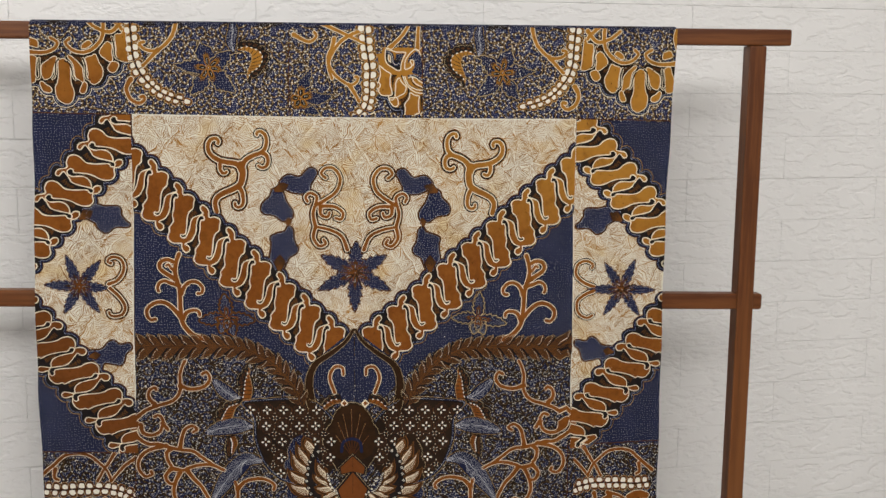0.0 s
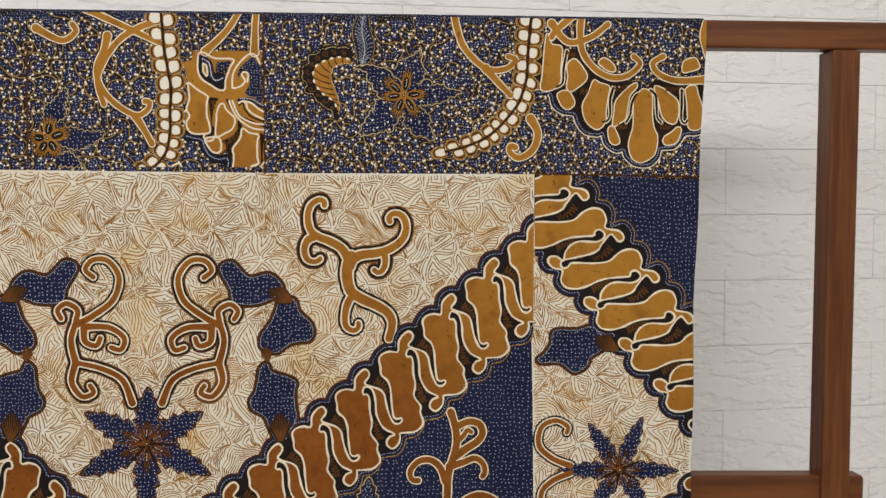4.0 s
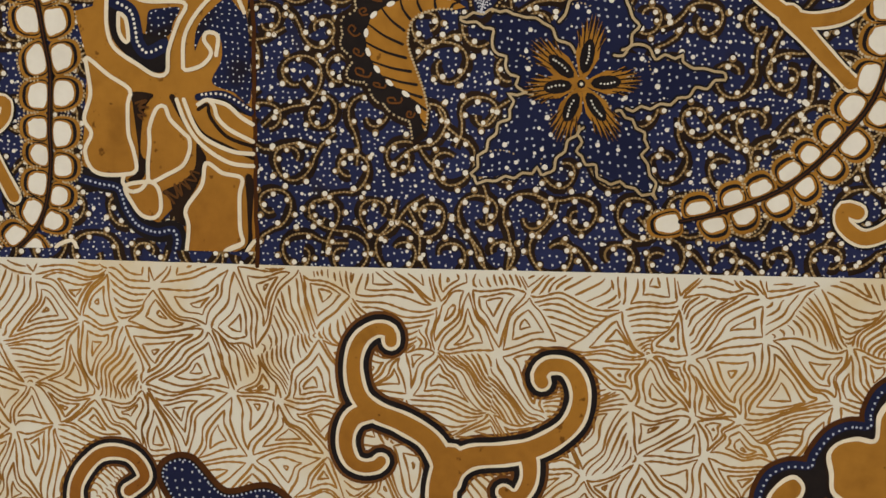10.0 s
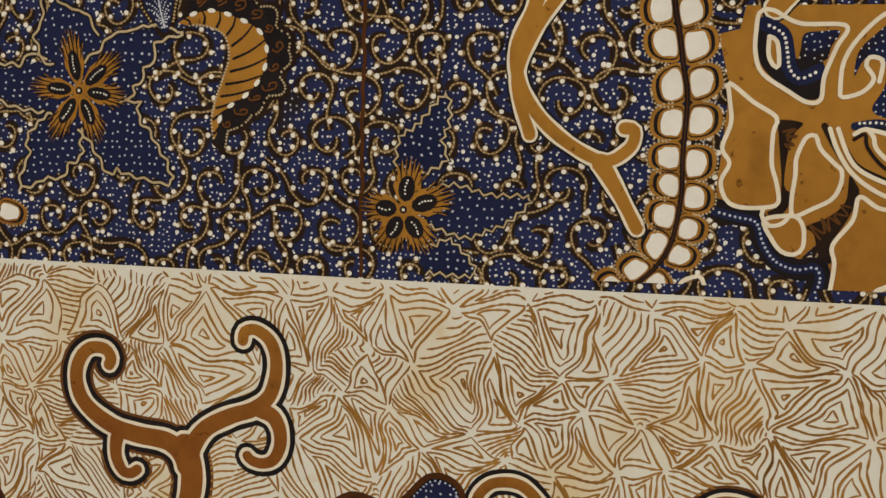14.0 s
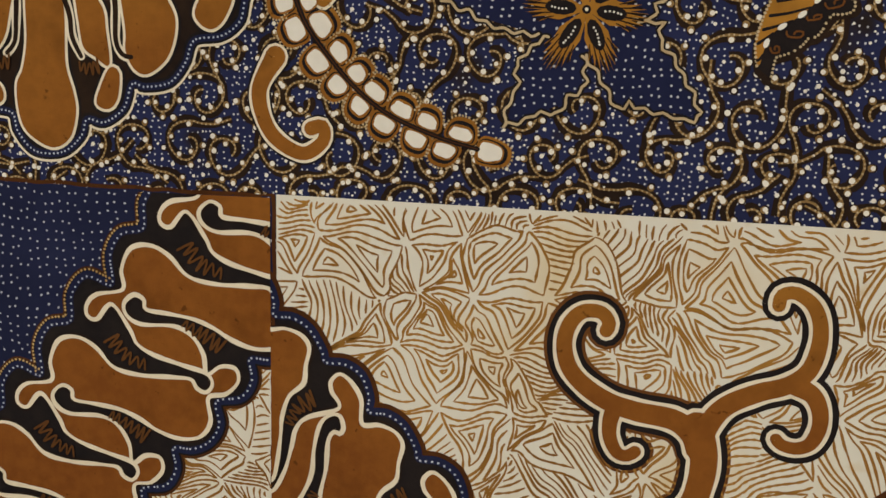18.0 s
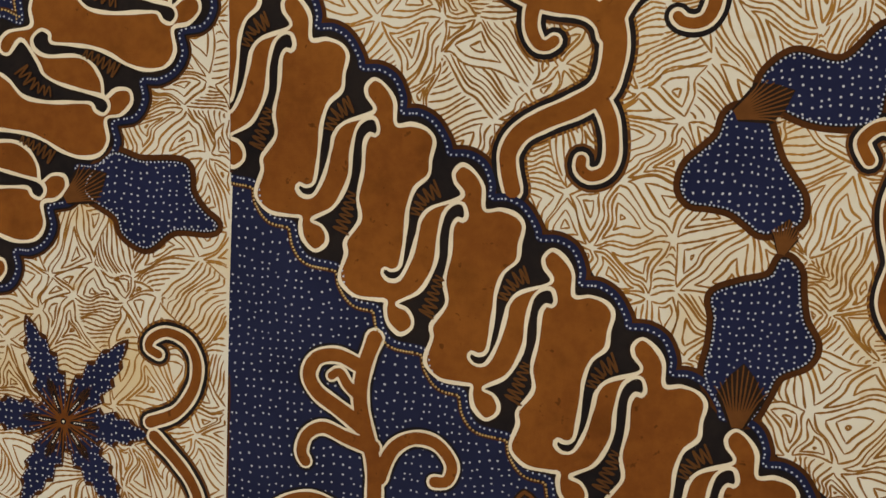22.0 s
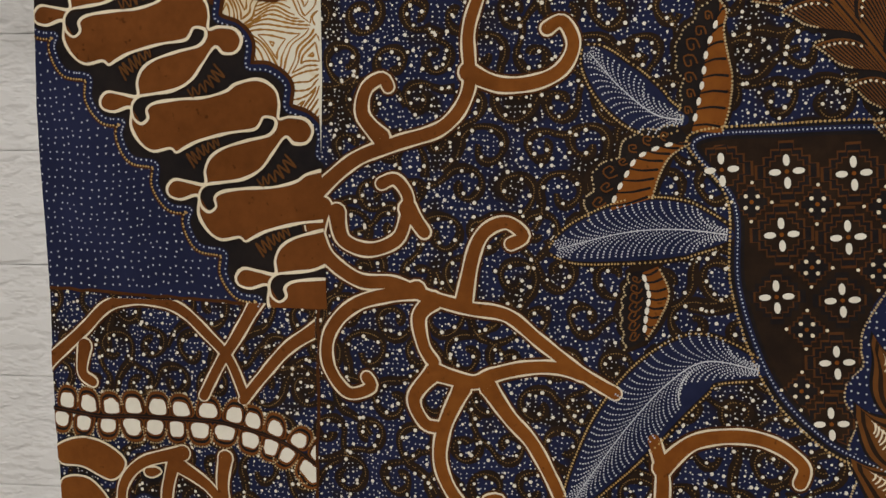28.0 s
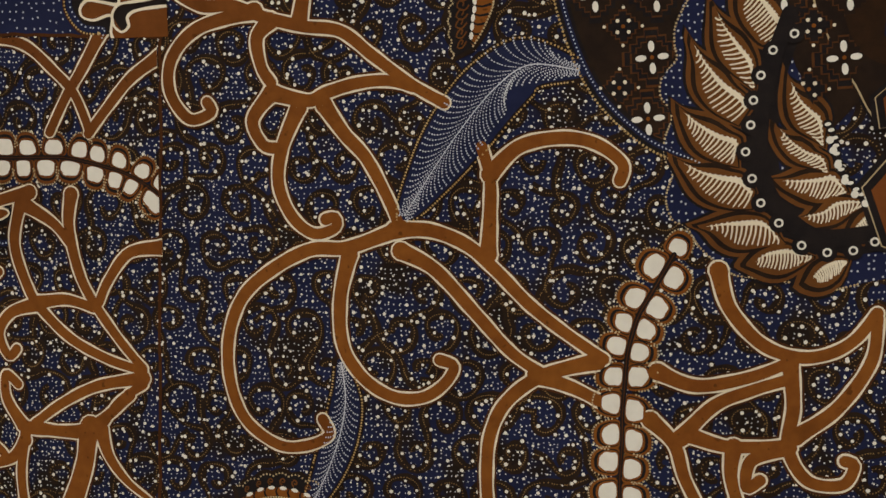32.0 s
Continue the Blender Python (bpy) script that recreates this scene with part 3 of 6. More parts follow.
def slanting_band(name, put, unit, origin, step, across, first, last, ochre, cutting=(), wax=0.92):
    """The slanting band: a brown strip of bodies with heads and feet, parted by dark hooked wedges from both sides.
    The ochre dots run along the side that borders the blue (1: the heads' side, -1: the feet's side)."""
    m = Motif(name, put, "brown slanting band of hooked figures edged in cream and navy")
    o, e, f = Vector(origin), Vector(step), Vector(across)
    m.wide = True
    side = 1 if e.x * f.y - e.y * f.x > 0 else -1
    rnd = random.Random(int(abs(origin[0])))
    sway = {k: Vector((rnd.uniform(-0.6, 0.6), rnd.uniform(-0.6, 0.6))) for k in range(first - 2, last + 3)}

    def at(k, q):
        s = q[0] % 1.0
        j = k + math.floor(q[0])
        return o + e * (k + q[0]) + f * q[1] + sway[j].lerp(sway[j + 1], s)

    top, low, rt, rl = ([at(k, q) for k in range(first, last) for q in unit[i]] for i in range(4))
    knots = unit[6]
    marks = [top, low]
    top, low = smooth(top, gap=1.0), smooth(low, gap=1.0)

    def knot(path, pts, k, i):
        q = pts[(k - first) * (len(pts) // (last - first)) + i]
        return min(range(len(path)), key=lambda j: (path[j] - q).length_squared)

    outer, under = smooth(rt, gap=1.2), smooth(rl, gap=1.2)
    on, un = normals(outer), normals(under)
    m.poly(BLACK, [q + n * side * 3.4 for q, n in zip(outer, on)] + [q - n * side * 3.4 for q, n in zip(under[::-1], un[::-1])], H_EDGE)
    for k in range(first, last - 1):                         # a body, then the slim leaf that leads to the next head
        neck, hook = knot(top, marks[0], k, knots[0]), knot(top, marks[0], k, knots[1])
        neck_next = knot(top, marks[0], k + 1, knots[0])
        curl, foot, curl_next = knot(low, marks[1], k, knots[2]), knot(low, marks[1], k + 1, 0), knot(low, marks[1], k + 1, knots[2])
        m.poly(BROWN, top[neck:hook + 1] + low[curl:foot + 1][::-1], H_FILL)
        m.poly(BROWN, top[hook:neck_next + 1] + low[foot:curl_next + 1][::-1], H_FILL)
    for ln in (top, low):
        m.strip(HALO, ln, [wax + 0.75 + 0.2 * math.sin(i * 0.11) for i in range(len(ln))], H_LINE)
        m.strip(CREAM, ln, [wax * (1 + 0.15 * math.sin(i * 0.37 + ln[0].x) + 0.10 * math.sin(i * 0.13)) for i in range(len(ln))], H_MARK)
    for k in range(first, last):
        for mid, amp, n in ((unit[4], 4.0, 13), (unit[5], 3.8, 14)):
            m.meander([at(k, q) for q in mid], amp, n, k * 7 + len(name), w=1.1)
    for ln, pn, sign in ((outer, on, 1), (under, un, -1)):
        s = sign * side
        m.strip(DARKBROWN, [q + n * s * 3.6 for q, n in zip(ln, pn)], [1.0] * len(ln), 0.70)
        m.strip(NAVY, [q + n * s * 0.9 for q, n in zip(ln, pn)], [1.7] * len(ln), H_LINE + 0.02)
        m.dots(PALEBLUE, [q + n * s * 0.2 for q, n in zip(ln, pn)], 0.52, 1.5, H_FILL + 0.02, curved=False)
        if sign == ochre:
            m.dots(GOLD, [q + n * s * 3.3 for q, n in zip(ln, pn)], 0.60, 1.35, H_FILL + 0.02, curved=False)
    m.cut(cutting)
    return m.done()


def petal(m, c, tip, width, oval):
    """One tufted brown petal with a dark oval and a white thread in it."""
    d = tip - c
    n = Vector((-d.y, d.x)).normalized() * width
    ring = [c, c + d * 0.2 + n * 0.36, c + d * 0.42 + n * 0.66, c + d * 0.60 + n * 0.62]
    comb = []
    for i in range(9):
        a = 1 - i / 4.0
        comb += [c + d * (1.06 - 0.30 * a * a) + n * a * 0.86, c + d * (0.74 - 0.12 * a * a) + n * (a - 0.125) * 0.58]
    ring = ring + comb[:-1] + [c + d * 0.60 - n * 0.62, c + d * 0.42 - n * 0.66, c + d * 0.2 - n * 0.36]
    m.poly(BROWN, ring, H_MARK + 0.01)
    for i in range(6):
        a = (i - 2.5) / 2.5
        m.line(HALO, [c + d * 0.52 + n * a * 0.5, c + d * (0.97 - 0.18 * a * a) + n * a * 0.76], 0.35, H_TOP, 0.8, gap=3.0, caps=False)
    if oval:
        w = n.length
        m.disc(BLACK, c + d * 0.42, d.length * 0.26, H_TOP + 0.14, w * 0.40, math.atan2(d.y, d.x), 10)
        m.dots(WHITE, [c + d * 0.26, c + d * 0.42 + n * 0.08, c + d * 0.58], 0.45, 1.0, H_TOP + 0.29)


def wavy_leaf(c, d, n, teeth=5):
    """Half the outline of a leaf with rounded teeth, from the heart to the tip."""
    out = []
    for i in range(teeth * 4 + 1):
        s = i / (teeth * 4)
        w = 2.1 * (s + 0.12) ** 0.7 * max(0.0, 1.0 - s) ** 0.85
        out.append((0.08 + 0.92 * s, w * (0.76 + 0.48 * ((s * teeth) % 1.0))))
    return out


def leaf_star(name, put, c, tips, width, core=0.52, filled=True, outline=None):
    """A star flower: toothed dotted leaves round a heart of tufted brown petals."""
    m = Motif(name, put, "star flower with serrated dotted navy leaves and brown heart" if filled else "brown outlined star flower with tufted heart")
    c = Vector(c)
    tips = [Vector(q) for q in tips]
    for k, tip in enumerate(tips if filled is not None else ()):
        d = tip - c
        n = Vector((-d.y, d.x)).normalized() * width
        prof = wavy_leaf(c, d, n)
        ring = [c + d * s + n * w for s, w in prof] + [c + d * s - n * w for s, w in reversed(prof)]
        if filled:
            big = [c + d * (s * 1.06) + n * (w * 1.08 + 0.17 * (1 - 0.9 * s)) for s, w in prof] + [c + d * (s * 1.06) - n * (w * 1.08 + 0.17 * (1 - 0.9 * s)) for s, w in reversed(prof)]
            m.poly(DARKBROWN, big, H_EDGE + 0.02)
            m.poly(FINEBLUE, ring, H_LINE)
            m.dots(PALEBLUE, ring[:-1], 0.42, 1.7, H_FILL, curved=False)
        else:
            m.line(HALO, ring, 3.6, H_EDGE + 0.02, curved=False)
            m.line(outline or LEAFBROWN, ring, 1.7 if outline is None else 1.1, H_LINE, curved=False)
            for i in range(9):
                for sg in (-1, 1):
                    m.disc(PALEBLUE, c + d * (0.42 + 0.06 * i) + n * sg * (0.48 - 0.045 * i) * (0.5 + 0.5 * (i % 2)), 0.5, H_FILL, n=6)
        e = Vector((d.x * 0.9 - d.y * 0.42, d.y * 0.9 + d.x * 0.42)) * 0.42
        if filled:
            m.line(HALO, [c, c + e], 3.6, H_FILL + 0.1, 1.2)
            for i in (-2, -1, 0, 1, 2):
                m.line(BROWN, [c, c + e * (1.0 - 0.12 * abs(i)) + Vector((-e.y, e.x)) * i * 0.15], 1.3, H_MARK - 0.06, 0.4, gap=3.0, caps=False)
        petal(m, c, c + d * (core * 0.98 if filled is not True else 0.44), width * (0.34 if filled else 0.42) if filled is not None else width, True)
    if filled is None:
        for tip in tips:
            petal(m, c, tip, width, True)
    m.disc(BROWN, c, 2.9, H_TOP + 0.30, n=10)
    m.disc(BLACK, c, 1.7, H_TOP + 0.44, n=8)
    m.disc(CREAM, c, 0.7, H_TOP + 0.58)
    return m.done()


def plume(name, put, axis, half, tip=0.0):
    """A navy plume with rows of pale wax dots for barbs, set in a dotted ochre edge."""
    m = Motif(name, put, "navy plume drawn in white dotted barbs with ochre edge")
    ln = smooth(axis)
    k = len(ln) - 1
    end, d, n = along(ln, 0.999)
    ln = ln + [end + d * half * 0.09 * i for i in range(1, 4)]
    last = len(ln) - 1
    prof = [half * (math.sin(math.pi * min(1.0, 0.10 + 0.90 * i / last)) ** 0.75) * min(1.0, 0.5 + 2.4 * i / last) for i in range(last + 1)]
    m.strip(HALO, ln, [w + 3.2 for w in prof], H_EDGE + 0.02)
    m.strip(NAVY, ln, [w + 0.6 for w in prof], H_LINE)
    nn = normals(ln)
    for s in (1, -1):
        m.dots(GOLD, [q + n * s * (w + 1.9) for q, n, w in zip(ln, nn, prof)], 0.55, 1.3, H_FILL, curved=False)
    length = sum((b - a).length for a, b in zip(ln[:k], ln[1:k + 1]))
    m.line(FROST, axis, 0.7, H_MARK, 0.4)
    count = int(length / 2.9)
    d0 = (ln[1] - ln[0]).normalized()
    for j in range(-int(half * 0.9 / 2.9), count):
        s = j / count
        q, d, n = along(ln[:k + 1], max(0.0, s))
        q = q + d * min(0.0, s) * length
        for sg in (1, -1):
            ahead = half * 0.95 * min(1.0, 0.08 + (1.0 - s) * length / (half * 1.5))
            s2 = min(1.0, max(0.0, s + ahead / length))
            w = half * (math.sin(math.pi * min(0.985, 0.10 + 0.90 * s2 * k / last)) ** 0.75) * 0.93 * min(1.0, 0.5 + 2.4 * s2)
            e = q + n * sg * w + d * ahead
            path = smooth([q, q + n * sg * w * 0.30 + d * ahead * 0.55, q + n * sg * w * 0.68 + d * ahead * 0.9, e], False, 0.5)
            run = 0.0
            for i in range(1, len(path)):
                run += (path[i] - path[i - 1]).length
                if run > 1.12 and (s >= 0 or (path[i] - ln[0]).dot(d0) > 0):
                    run = 0.0
                    m.disc(FROST, path[i], 0.30 + 0.18 * i / len(path), H_MARK, n=6)
    return m.done()


def fern(name, put, axis, count, reach, cutting=()):
    """A curving garland of brown fin-shaped leaves, hatched in black, with dotted edges."""
    m = Motif(name, put, "brown leaf garland hatched in black with dotted edges")
    ln = smooth(axis)
    length = sum((b - a).length for a, b in zip(ln, ln[1:]))
    left = ((0.0, 1.0), (0.06, 0.76), (0.20, 0.46), (0.42, 0.22), (0.72, 0.06))

    def edge(w):
        return float(np.interp(w, [q[1] for q in reversed(left)], [q[0] for q in reversed(left)]))

    m.strip(BLACK, ln, [reach * (0.72 - 0.2 * i / len(ln)) for i in range(len(ln))], H_EDGE)
    turn = -1 if (ln[-1] - ln[0]).x * (ln[len(ln) // 2] - ln[0]).y - (ln[-1] - ln[0]).y * (ln[len(ln) // 2] - ln[0]).x < 0 else 1
    for sg in (1, -1):
        sides = count if sg * turn > 0 else int(count * 0.86)
        for j in range(-1, sides):
            r = reach * (1.0 if sg * turn > 0 else 1.18 - 0.30 * max(j, 0) / sides) * (1.0 - 0.15 * max(j, 0) / sides)

            def at(x, w):
                s = (j + 0.3 + x * (1.0 if sg * turn > 0 else 0.9)) / sides
                q, d, n = along(ln, min(0.999, max(0.0, s)))
                extra = (s - min(0.999, max(0.0, s))) * length
                return q + d * extra + n * sg * (w * r + 0.6)

            lower = [at(x, w) for x, w in left]
            right = [at(0.86 + 0.72 * 0.9, 0.06), at(0.86 + 0.40, 0.24), at(0.86 + 0.19, 0.46), at(0.86 + 0.05, 0.60)]
            outer = [at(0.86 + 0.05, 0.60), at(0.62, 0.82), at(0.3, 0.90), at(0.0, 1.0)]
            ring = smooth(lower) + smooth(right) + smooth(outer)
            m.poly(BLACK, smooth([at(-0.10, 1.03), at(-0.02, 0.7), at(0.05, 0.4)]) + smooth([at(0.9, 0.4), at(0.93, 0.78), at(0.6, 0.88), at(0.3, 0.96)]), H_EDGE + 0.12)
            m.poly(LEAFBROWN, ring, H_LINE + 0.12)
            for i in range(10):
                w = 0.94 - 0.088 * i
                a, b = at(edge(w) + 0.05, w * 0.97), at(edge(w * 0.70) + 0.84, w * 0.70)
                c = at((edge(w) + edge(w * 0.7)) / 2 + 0.42, w * 0.87)
                m.line(BLACK, [a, c, b], 0.85, H_FILL + 0.12, 0.35, gap=2.5, caps=False)
            m.dots(SAND, outer, 0.55, 1.25, H_MARK + 0.12)
            m.dots(SAND, [at(-0.05, 1.0), at(-0.02, 0.88), at(0.03, 0.74)], 0.55, 1.25, H_MARK + 0.12)
            for i in range(7):
                w = 0.84 - 0.11 * i
                m.disc(CREAM, at(edge(w) + 0.11, w), 0.62, H_TOP + 0.12, n=7)
    m.line(LEAFBROWN, axis, 3.2, H_MARK + 0.14)
    m.line(BLACK, axis, 0.9, H_TOP + 0.14)
    m.cut(cutting)
    return m.done()


def pearls(name, put, axis, sides, deep, end=0.0, cutting=()):
    """A dark stem with white drops down both sides. sides: how far along the stem the drops of either side sit, in mm."""
    stem = Motif(name, put, "string of paired white drops along a dark stem")
    stem.line(BLACK, axis, 2.5, H_MARK + 0.22, 1.8)
    stem.line(DARKBROWN, axis, 0.6, H_TOP + 0.2, 0.4)
    stem.cut(cutting)
    string = stem.done()
    ln = smooth(axis)
    length = sum((b - a).length for a, b in zip(ln, ln[1:]))
    rnd = random.Random(int(length * 10))

    def drop(base, d, out, half, depth):
        """Flat towards the stem, bowed outwards; a black crescent lies on its outer side."""
        m = Motif("pearl", put)
        lean, lump = rnd.uniform(-0.16, 0.16), [rnd.uniform(0.92, 1.08) for k in range(16)]

        def ring(less, low, top, rough=False):
            pts = []
            for k in range(16):
                a = k * math.pi / 8
                c, e = math.cos(a), math.sin(a)
                x = (half - less) * math.copysign(abs(c) ** 0.72, c) * (lump[k] if rough else 1.0)
                mid = depth * 0.40
                y = mid + (depth - top - mid) * abs(e) ** 0.85 * (lump[k] if rough else 1.0) if e >= 0 else mid - (mid - low) * abs(e) ** 0.6
                pts.append(base + d * (x * (1.0 - 0.10 * y / depth) + lean * y) + out * y)
            return pts

        m.poly(BROWN, smooth(ring(-0.9, 0.2, -1.5), True, 2.0), H_EDGE + 0.02)
        m.poly(BLACK, smooth(ring(0.15, 0.7, 0.0), True, 2.0), H_LINE)
        m.poly(BROWN, smooth(ring(0.75, 0.8, 1.5), True, 2.0), H_FILL)
        m.poly(WHITE, smooth(ring(1.55, 1.5, 2.5, True), True, 1.6), H_MARK)
        m.dots(SAND, ring(-1.2, 0.0, -2.0)[0:9], 0.5, 1.3, H_LINE + 0.1)
        m.cut(cutting)
        m.done(string)

    for sg, row in zip((1, -1), sides):
        for i, s in enumerate(row):
            left = s - row[i - 1] if i else row[1] - row[0]
            right = row[i + 1] - s if i + 1 < len(row) else s - row[i - 1]
            q, d, n = along(ln, min(0.998, s / length))
            f = s / length
            drop(q, d, n * sg, (left + right) * 0.235, (deep[0] + (deep[1] - deep[0]) * f) * rnd.uniform(0.95, 1.05))
    if end:                                                  # one drop closes the string; below nought it sits at the head
        q, d, n = along(ln, 0.999 if end > 0 else 0.0)
        d = d if end > 0 else -d
        drop(q - d * 1.0, n, d, abs(end) * (0.40 if end > 0 else 0.52), abs(end))
    return string


def shell(name, put, inner, brown, outer, ribs=10):
    """A moth-wing figure: brown ribbed inside, white drops, black scalloped edge with small curls."""
    m = Motif(name, put, "brown ribbed wing-shaped figure with black scalloped edge")
    a, b, c = smooth(inner), smooth(brown), smooth(outer)
    mid = (sum(a, Vector((0, 0))) / len(a) + sum(c, Vector((0, 0))) / len(c)) / 2
    cs = []
    for i in range(8 * ribs + 1):
        q, d, n = along(c, min(0.999, i / (8 * ribs)))
        n = n if n.dot(q - mid) > 0 else -n
        cs.append(q + n * (1.5 * abs(math.sin(math.pi * i / 8 * 0.8)) - 0.5))
    m.poly(HALO, [q + (q - mid).normalized() * 2.6 for q in a] + [q + (q - mid).normalized() * 2.6 for q in reversed(cs)], H_EDGE - 0.1)
    m.poly(BLACK, a + cs[::-1], H_EDGE + 0.12)
    m.poly(BROWN, a + b[::-1], H_LINE + 0.1)
    m.dots(SAND, cs, 0.55, 1.2, H_FILL, curved=False)
    m.dots(SAND, a, 0.6, 1.3, H_FILL + 0.1)
    for j in range(ribs):
        s = (j + 0.5) / ribs
        p, d, n = along(a, s)
        q, dq, nq = along(b, s)
        r, dr, nr = along(c, s)
        m.line(BLACK, [p.lerp(q, 0.15), p.lerp(q, 0.6) + dq * 0.8, q], 1.2, H_FILL + 0.1, 0.7, gap=2.0)
        if j < ribs - 1:
            q, dq, nq = along(b, (j + 1) / ribs)
            r, dr, nr = along(c, (j + 1) / ribs)
            m.disc(WHITE, q, 1.9, H_MARK + 0.1, 1.0, math.atan2(dq.y, dq.x), 8)
            g = (r - q).length * 0.24
            o = q.lerp(r, 0.5)
            e = (r - q).normalized()
            m.line(LEAFBROWN, [o - e * g + dq * g * 0.4, o - e * g * 0.2 + dq * g, o + e * g + dq * g * 0.2, o + e * g * 0.5 - dq * g * 0.7, o - e * g * 0.2 - dq * g * 0.3, o + dq * g * 0.2], 0.75, H_MARK + 0.11)
    return m.done()

# ---- brown lines drawn round three-sided cells on the cream fields ----
def inside(q, ring):
    hit = False
    for a, b in zip(ring, ring[1:] + ring[:1]):
        if (a[1] > q[1]) != (b[1] > q[1]) and q[0] < (b[0] - a[0]) * (q[1] - a[1]) / (b[1] - a[1]) + a[0]:
            hit = not hit
    return hit


def wander(q):
    """The unsteady hand: a slow drift of the drawn lines."""
    x, y = q
    return Vector((x + 3.0 * math.sin(x / 13.0 + 1.7 * math.sin(y / 17.0)) + 1.25 * math.sin(y / 3.6 + x / 7.0) + 0.35 * math.sin(x / 1.9 + y / 2.7),
                   y + 3.0 * math.sin(y / 12.0 + 1.5 * math.sin(x / 15.0)) + 1.25 * math.sin(x / 3.9 - y / 6.0) + 0.35 * math.sin(y / 2.1 - x / 2.9)))


def cell_lines(name, ring, seed, space=27.0, pitch=2.4):
    """Nested lines inside uneven three-sided cells, all over a field."""
    m = Motif(name, keep, "fine brown lines nested in uneven triangles on cream cotton")
    rnd = random.Random(seed)
    slot = m.slot(DRAWN)
    lo, hi = [min(q[i] for q in ring) - 45 for i in (0, 1)], [max(q[i] for q in ring) + 45 for i in (0, 1)]
    rows, cols = int((hi[1] - lo[1]) / (space * 0.87)) + 2, int((hi[0] - lo[0]) / space) + 2
    node = [[Vector((lo[0] + (i + 0.5 * (j % 2)) * space + rnd.uniform(-7.5, 7.5), lo[1] + j * space * 0.87 + rnd.uniform(-7, 7))) for i in range(cols)] for j in range(rows)]

    def stroke(line, width):
        if len(line) < 3:
            return
        nn = normals(line)
        b = len(m.verts)
        k = len(line) - 1
        for i, (q, n) in enumerate(zip(line, nn)):
            w = width * (0.42 + 0.13 * math.sin(i * 1.3 + q.x) + 0.08 * rnd.random()) * (0.55 if i in (0, k) else 1.0)
            for p in (q + n * w, q - n * w):
                m.verts.append((p.x * MM, -0.716 * MM, p.y * MM))
        for i in range(k):
            m.faces.append((b + 2 * i, b + 2 * i + 1, b + 2 * i + 3, b + 2 * i + 2))
            m.slots.append(slot)

    for j in range(rows - 1):
        for i in range(cols - 1):
            o = j % 2
            for tri in (((j, i), (j, i + 1), (j + 1, i + o)), ((j + 1, i), (j + 1, i + 1), (j, i + 1 - o))):
                p = [node[a][min(b, cols - 1)] for a, b in tri]
                mid = (p[0] + p[1] + p[2]) / 3
                if not (lo[0] + 20 < mid.x < hi[0] - 20 and lo[1] + 20 < mid.y < hi[1] - 20):
                    continue
                sides = [(p[(k + 1) % 3] - p[k]).length for k in range(3)]
                heart = (p[0] * sides[1] + p[1] * sides[2] + p[2] * sides[0]) / sum(sides)
                area = abs((p[1] - p[0]).x * (p[2] - p[0]).y - (p[1] - p[0]).y * (p[2] - p[0]).x)
                deep = area / sum(sides)                            # radius of the inscribed circle
                step = pitch * rnd.uniform(0.92, 1.08)
                bend = [rnd.uniform(-1.8, 1.8) for k in range(3)]
                plain_cell = rnd.random() < 0.25
                spans = []
                if plain_cell:                                     # a cell hatched along one side only
                    k = rnd.randrange(3)
                    high = area / sides[k]
                    for i2 in range(int(high / step)):
                        s = (i2 + 0.45) * step / high
                        spans.append((p[k].lerp(p[(k + 2) % 3], s), p[(k + 1) % 3].lerp(p[(k + 2) % 3], s), bend[0]))
                else:                                              # a cell of nested lines
                    for i2 in range(int(deep / step + 0.8)):
                        s = 1.0 - (i2 + 0.42) * step / deep
                        if s > 0.05:
                            spans += [(heart + (p[k] - heart) * s, heart + (p[(k + 1) % 3] - heart) * s, bend[k] * s) for k in range(3)]
                for a, b, bow in spans:
                    n = max(3, int((b - a).length / 1.6))
                    d = Vector((-(b - a).y, (b - a).x)).normalized()
                    line = []
                    for t in range(n + 1):
                        q = wander(a.lerp(b, t / n) + d * bow * math.sin(math.pi * t / n))
                        if inside(q, ring):
                            line.append(q)
                        else:
                            stroke(line, pitch * 0.43)
                            line = []
                    stroke(line, pitch * 0.43)
    return tagged(m.done(), kind="stuff")


CREAM_RING = [(-371, 1451.5), (-100, 1447.5), (120, 1446), (357, 1445), (357, 1385), (-18, 1085), (-371, 1385)]
HEX_RING = [(-373.5, 1410), (-450, 1325), (-534, 1240), (-534, 1110), (-450, 1005), (-383, 925), (-380.3, 1000), (-380, 1100), (-376, 1240), (-373.5, 1300)]
cell_lines("line_filler", CREAM_RING, 4)
cell_lines("line_filler", HEX_RING, 5)
cell_lines("line_filler", [askew(q) for q in HEX_RING], 6)

